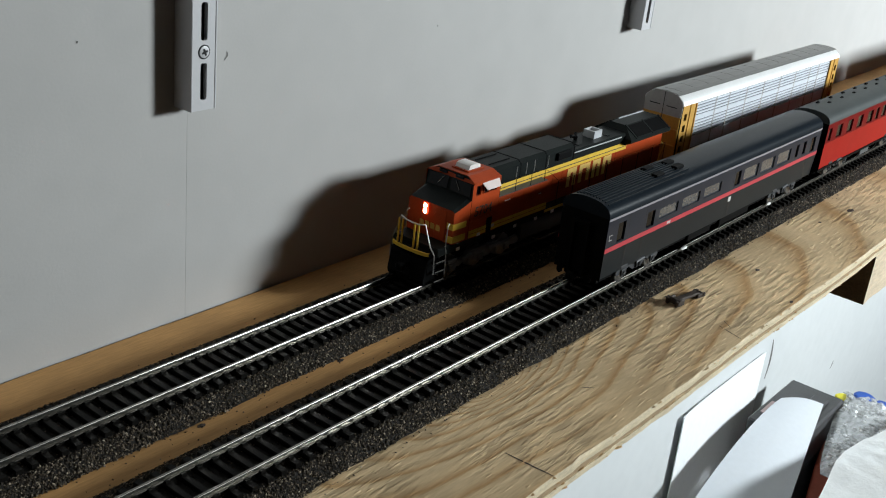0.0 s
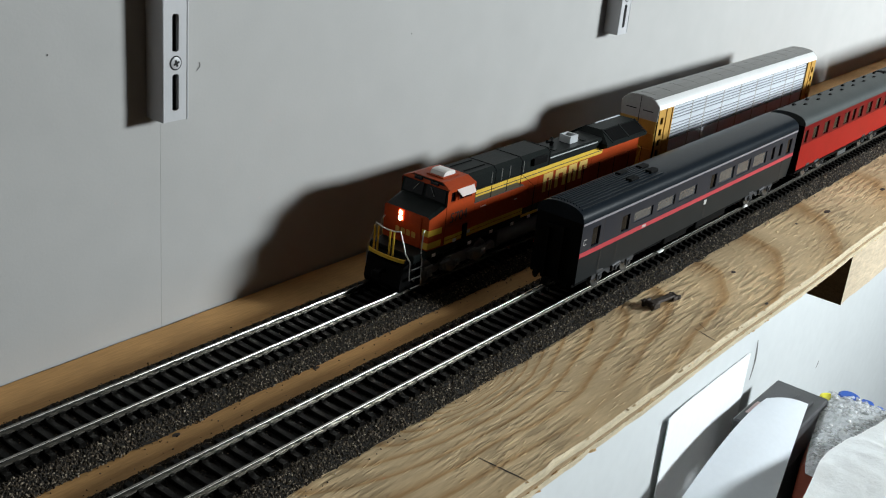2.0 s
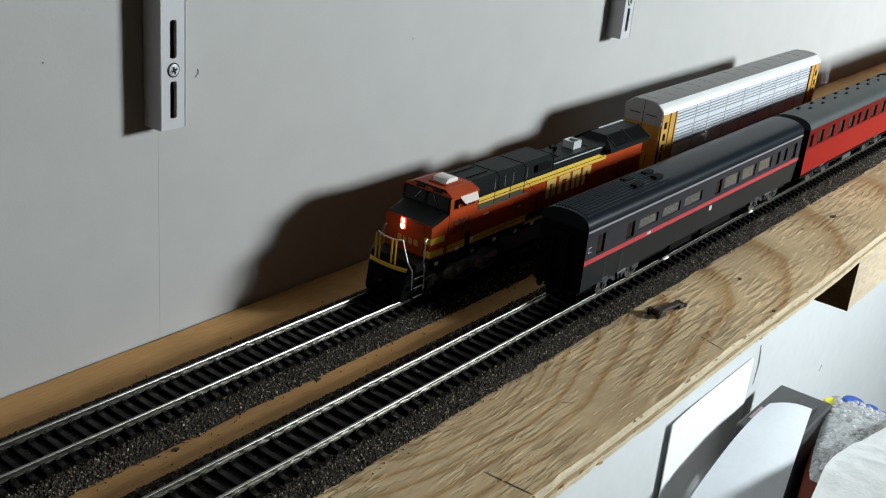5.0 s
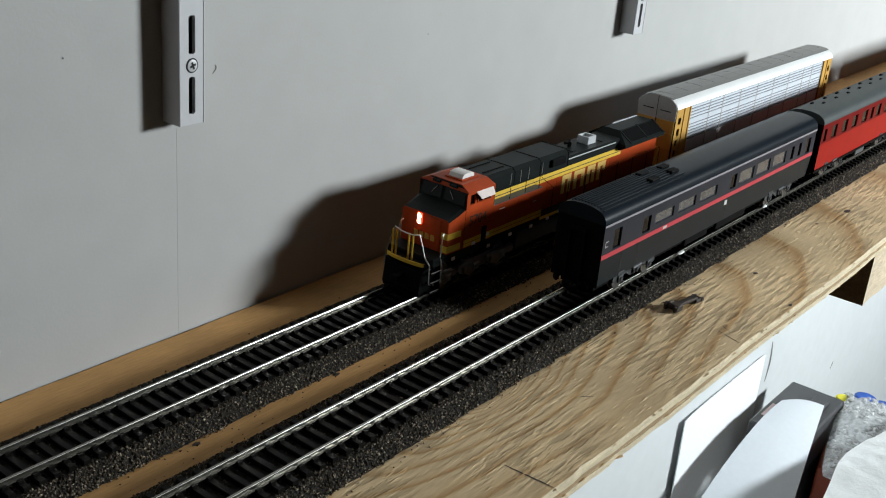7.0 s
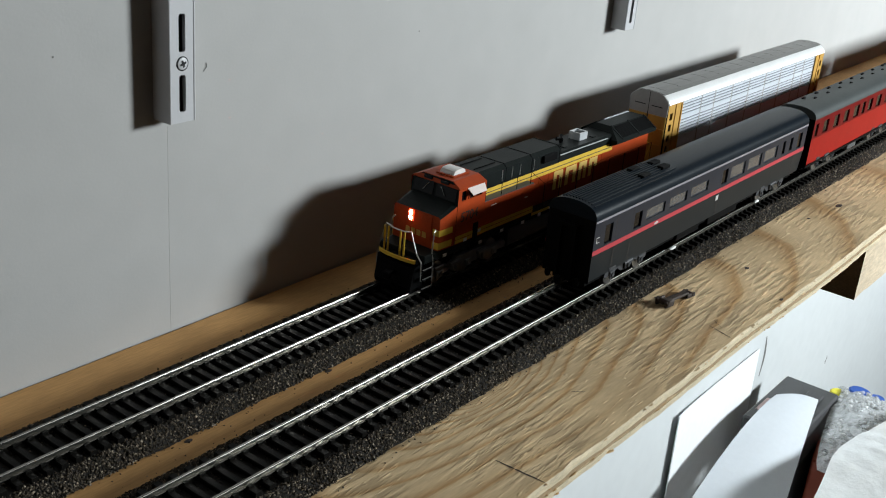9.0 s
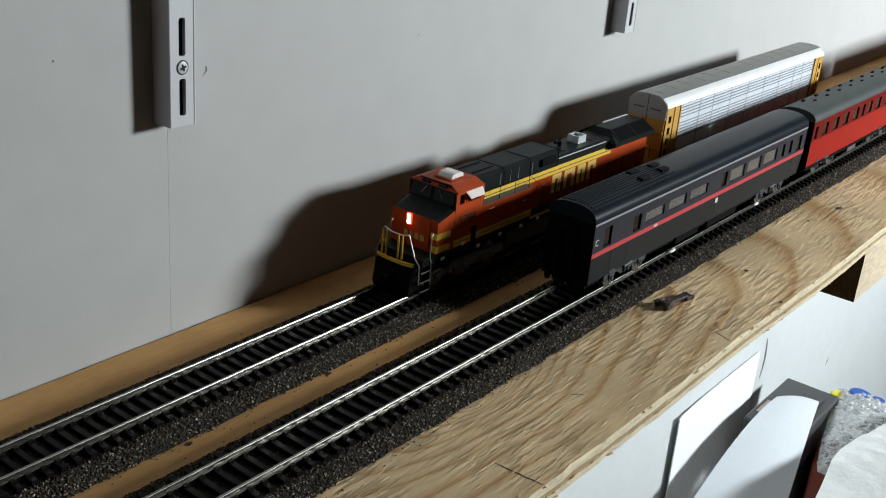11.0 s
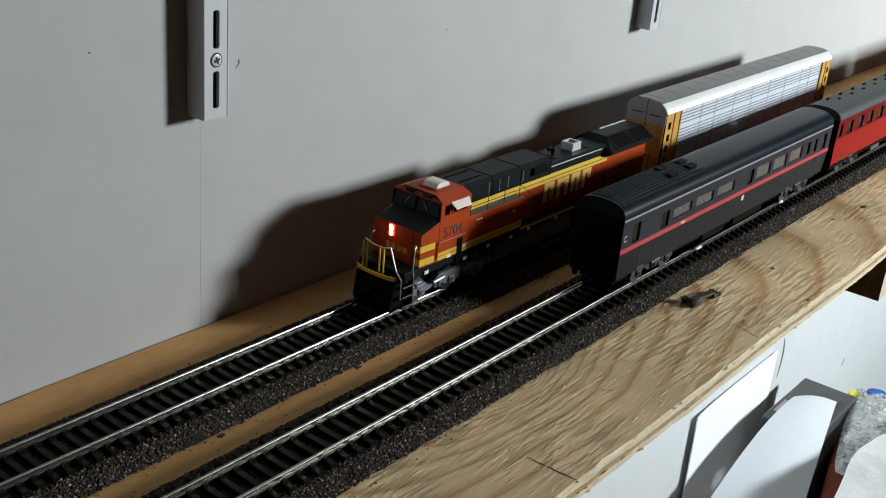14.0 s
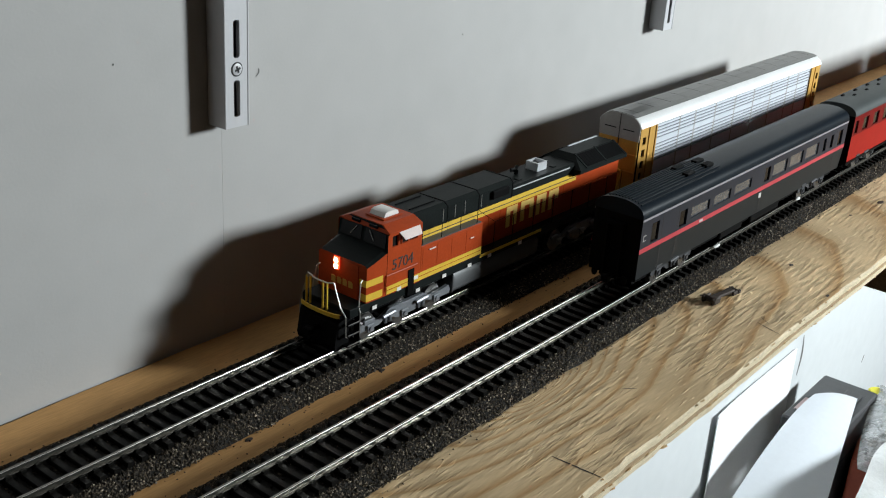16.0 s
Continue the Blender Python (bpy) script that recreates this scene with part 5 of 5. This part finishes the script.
def wall_mark(x, z, pts, w, label):
    """A small scuff or chipped spot on the paint."""
    bm = bmesh.new()
    prev = None
    for k, (dx, dz) in enumerate(pts):
        t = w * (0.35 + 0.65 * math.sin(math.pi * (k + 0.5) / len(pts)))
        row = [bm.verts.new((x + dx - t, WALL_Y - 0.00015, z + dz)), bm.verts.new((x + dx + t, WALL_Y - 0.00015, z + dz))]
        if prev:
            bm.faces.new((prev[0], prev[1], row[1], row[0]))
        prev = row
    return tagged(part("wall_mark", bm, SCUFF), label, "mark", kind="structure")


SCUFF = mat("grey_scuff", (0.13, 0.125, 0.12), 0.8, var=0.4, scale=400)
wall_mark(0.3120, 0.1095, ((-0.0010, -0.0004), (-0.0003, 0.0004), (0.0008, 0.0014), (0.0008, 0.0026), (0.0004, 0.0034)), 0.00035, "small grey scuff on the wallboard")
wall_mark(0.2385, 0.1244, ((0, 0), (0, 0.0008)), 0.0004, "tiny dark spot on the wallboard")
wall_mark(0.4576, 0.1102, ((0, 0), (0, 0.0008)), 0.0004, "tiny dark spot on the wallboard")
wall_mark(1.390, -0.4445, ((-0.002, 0), (0, 0.003), (0.002, 0.006), (0.003, 0.010)), 0.0022, "dark chip in the lower wallboard")
wall_mark(1.720, -0.4320, ((-0.001, 0), (0, 0.003), (0.001, 0.006)), 0.0022, "dark chip in the lower wallboard")
wall_mark(1.128, -0.362, tuple((0.004 * math.sin(k * 0.35), 0.0052 * k) for k in range(11)), 0.0026, "curved dark scratch in the lower wallboard")

# ---- desk and clutter below the shelf ----
PAPER = mat("white_paper", (0.88, 0.89, 0.91), 0.6, var=0.03, scale=20, bump=0.05, bump_scale=300)
# dimmer bluish copy of the white paper; shading from the sheet's tilt painted in
PAPER_SHADED = mat("white_paper_shaded", (0.66, 0.69, 0.74), 0.6, var=0.03, scale=20, bump=0.05, bump_scale=300)
BOX_GREY = mat("charcoal_plastic_case", (0.055, 0.055, 0.058), 0.45, var=0.15, scale=60, bump=0.1, bump_scale=800)
CARD = mat("brown_carton", (0.36, 0.25, 0.15), 0.85, var=0.12, scale=30)
LABEL_PINK = mat("pale_pink_label", (0.62, 0.48, 0.47), 0.6, var=0.2, scale=300)
RED_CARD = mat("brick_red_card", (0.42, 0.085, 0.045), 0.55, var=0.12, scale=60)
BLUE = mat("blue_print", (0.02, 0.09, 0.42), 0.5, var=0.2, scale=200)
YELLOW_DOT = mat("yellow_sticker", (0.75, 0.68, 0.05), 0.5, var=0.1, scale=200)
# desk added under the clutter, white to bounce light onto the lower wall
DESK = mat("desk_bounce_white", (0.78, 0.78, 0.77), 0.5, var=0.12, scale=20)
BAG = mat("clear_crinkled_plastic", (0.72, 0.74, 0.76), 0.12, var=0.5, scale=160, bump=1.0, bump_scale=220, coat=0.8)
BAG.node_tree.nodes["Principled BSDF"].inputs["Alpha"].default_value = 0.5
BUBBLE = mat("clear_bubble_plastic", (0.70, 0.71, 0.72), 0.06, var=0.5, scale=300, coat=1.0, island=1.0)
BUBBLE.node_tree.nodes["Principled BSDF"].inputs["Alpha"].default_value = 0.55
FILM = mat("white_plastic_sheet", (0.90, 0.91, 0.92), 0.25, var=0.06, scale=60, bump=0.25, bump_scale=70, coat=0.6)
FILM.node_tree.nodes["Principled BSDF"].inputs["Alpha"].default_value = 0.8
DESK_Z = -0.56

desk = thing("desk", "added desk below the shelf, coloured white to bounce light up", "desk", (0.0, 0.0, FLOOR_Z))
h = DESK_Z - FLOOR_Z
bm = bmesh.new()
box(bm, 0.45, 1.30, -0.60, 0.045, h - 0.028, h, bevel=0.003)
part("desk_top", bm, DESK, desk)
for x in (0.50, 1.22):
    for y in (-0.56, 0.0):
        bm = bmesh.new()
        box(bm, x, x + 0.04, y, y + 0.04, 0, h - 0.0282, bevel=0.002)
        part("leg", bm, DESK, desk)


def sheet(name, f, nu, nv, thick, material, label, category):
    """A thin bent sheet from a function of (u, v), with thickness."""
    bm = bmesh.new()
    g = [[Vector(f(i / nu, j / nv)) for j in range(nv + 1)] for i in range(nu + 1)]
    top = [[bm.verts.new(p) for p in r] for r in g]
    low = []
    for i in range(nu + 1):
        row = []
        for j in range(nv + 1):
            a = g[min(i + 1, nu)][j] - g[max(i - 1, 0)][j]
            b = g[i][min(j + 1, nv)] - g[i][max(j - 1, 0)]
            row.append(bm.verts.new(g[i][j] - a.cross(b).normalized() * thick))
        low.append(row)
    for i in range(nu):
        for j in range(nv):
            bm.faces.new((top[i][j], top[i + 1][j], top[i + 1][j + 1], top[i][j + 1]))
            bm.faces.new((low[i][j], low[i][j + 1], low[i + 1][j + 1], low[i + 1][j]))
    for i in range(nu):
        for j in (0, nv):
            bm.faces.new((top[i][j], top[i + 1][j], low[i + 1][j], low[i][j]))
    for j in range(nv):
        for i in (0, nu):
            bm.faces.new((top[i][j], top[i][j + 1], low[i][j + 1], low[i][j]))
    return tagged(part(name, bm, material, smooth=50), label, category)


# upright white card against the wall, slightly bowed
sheet("white_card", lambda u, v: (0.902 + 0.202 * u, 0.0485 - 0.010 * math.sin(math.pi * u) * (1 - v) - 0.003 * (1 - u) ** 6 - 0.002 * (1 - v),
                                  DESK_Z + 0.243 * v), 14, 10, 0.0012, PAPER, "white card standing against the wall on the desk", "card")
# charcoal case
case = thing("storage_case", "charcoal plastic storage case with a pale label", "case", (1.09, -0.045, DESK_Z))
bm = bmesh.new()
box(bm, -0.060, 0.060, 0.012, 0.070, 0, 0.150, bevel=0.002)
part("case_body", bm, BOX_GREY, case)
bm = bmesh.new()
box(bm, -0.062, 0.062, 0.010, 0.072, 0.152, 0.200, bevel=0.002)
lid = part("lid", bm, BOX_GREY, case)
bm = bmesh.new()
box(bm, -0.002, 0.040, 0.020, 0.038, 0.2001, 0.204, bevel=0.0015)
part("lid_handle", bm, BOX_GREY, lid)
bm = bmesh.new()
box(bm, -0.040, -0.008, 0.048, 0.067, 0.2002, 0.2010)
part("label", bm, LABEL_PINK, lid, "pale pink paper label")


# big curled sheet over the case, sloping down to the desk
def curl(u, v):
    edges = (((1.089, 0.015, -0.353), (0.893, 0.010, -0.328), (0.600, 0.005, -0.548)),
             ((1.115, -0.0235, -0.354), (0.9375, -0.063, -0.350), (0.660, -0.120, -0.548)))
    p, q = (Vector(a) * (1 - u) ** 2 + Vector(m) * 2 * u * (1 - u) + Vector(b) * u * u for a, m, b in edges)
    c = p.lerp(q, v)
    c.z += 0.004 * math.sin(math.pi * v) - 0.002 * (1 - u) ** 8
    return c


sheet("curled_paper", curl, 22, 14, 0.0006, PAPER_SHADED, "large white paper sheet curled over the case", "paper")
bm = bmesh.new()
box(bm, -0.030, 0.030, -0.014, 0.014, 0, 0.160, bevel=0.002)
ob = tagged(part("red_carton", bm, RED_CARD), "narrow brick-red carton standing by the case", "carton")
ob.matrix_world = pose(1.096, -0.052, DESK_Z, 0, 0, 12)

# crinkled clear bag with printing
bag = thing("plastic_bag", "crinkled clear bubble-wrap bag with blue print", "plastic bag", (1.0, -0.1, DESK_Z))


def bag_at(u, v):
    x, y = 1.000 + 0.190 * u, -0.210 + (0.142 + 0.046 * u ** 0.8) * v
    r = min(1.0, 4 * min(u, 1 - u, v, 1 - v) + 0.05)
    z = -0.376 + 0.022 * r ** 0.5 + 0.006 * noise.noise((x * 26, y * 26, 1)) + 0.005 * abs(noise.noise((x * 120, y * 120, 4)))
    return (x - 1.0, y + 0.1, z - DESK_Z)


b0 = sheet("wrap", bag_at, 46, 36, 0.001, BAG, "crinkled clear plastic", "")
b0.parent = bag
# air bubbles of the wrap
r = np.random.RandomState(8)
bm = bmesh.new()
for k in range(520):
    u, v = r.uniform(0.03, 0.97), r.uniform(0.03, 0.97)
    x, y, z = bag_at(u, v)
    q = r.uniform(0.0022, 0.0036)
    ring = [[bm.verts.new((x + q * c * math.cos(a), y + q * c * math.sin(a), z + 0.0002 + q * hh)) for a in (0, 1.05, 2.09, 3.14, 4.19, 5.24)] for c, hh in ((1, 0), (0.8, 0.5))]
    tip = bm.verts.new((x, y, z + q * 0.75))
    for i in range(6):
        j = (i + 1) % 6
        bm.faces.new((ring[0][i], ring[0][j], ring[1][j], ring[1][i]))
        bm.faces.new((ring[1][i], ring[1][j], tip))
tagged(part("bubble_layer", bm, BUBBLE, bag, smooth=80), "small shiny air bubbles of the wrap", kind="stuff")
for k, (u, v, s, m, nm) in enumerate(((0.90, 0.985, 0.010, YELLOW_DOT, "yellow_sticker"), (0.93, 0.87, 0.012, BLUE, "blue_print"), (0.955, 0.76, 0.008, BLUE, "blue_print"),
                                      (0.965, 0.68, 0.008, BLUE, "blue_print"), (0.96, 0.60, 0.008, BLUE, "blue_print"), (0.95, 0.52, 0.009, BLUE, "blue_print"))):
    x, y, z = bag_at(u, v)
    bm = bmesh.new()
    cyl(bm, (x, y, z + 0.0005), (x, y, z + 0.002), s, 12, s * 0.8)
    for q in bm.verts:
        q.co.x += s * 0.3 * noise.noise((q.co.x * 200, k, 0))
    part(nm, bm, m, bag)
# carton that carries bag and white film
bm = bmesh.new()
box(bm, 0.0, 0.20, 0.0, 0.17, 0, 0.165, bevel=0.002)
ob = tagged(part("cardboard_box", bm, CARD), "brown cardboard box under the plastic sheeting", "box")
ob.location = (1.00, -0.335, DESK_Z)


def film_at(u, v):
    x, y = 0.800 + 0.400 * u, -0.330 + (0.248 - 0.026 * u) * v
    e = min(1.0, 2.4 * u, 5 * (1 - u))
    z = -0.372 + 0.040 * e ** 0.6 + 0.016 * noise.noise((x * 9, y * 9, 6)) + 0.005 * abs(noise.noise((x * 30, y * 16, 2)))
    return (x, y - 0.01 * math.sin(9 * u), z)


sheet("plastic_film", film_at, 44, 34, 0.0008, FILM, "crumpled glossy white plastic sheeting on the box", "plastic sheet")


MOVE = [(0, 0), (4, 0), (8, 0), (10.4, 0), (10.9, -0.0008), (11.5, -0.0051), (12, -0.0096), (12.5, -0.0149), (13, -0.0213), (13.5, -0.0282),
        (14, -0.0358), (14.5, -0.0455), (15, -0.0575), (15.5, -0.0718), (16, -0.0871)]


def motions():
    for ob in (LOCO, RACK):
        x = ob.location.x
        walk(ob, [(t, pose(x + d, 0, 0)) for t, d in MOVE])
    ts = [0, 10.4] + [10.6 + 0.2 * k for k in range(28)]
    ds = np.interp(ts, [m[0] for m in MOVE], [m[1] for m in MOVE])
    for wheel, x, r in WHEELS:
        walk(wheel, [(t, pose(x, 0, r, 0, math.degrees(d / r), 0)) for t, d in zip(ts, ds)])


motions()
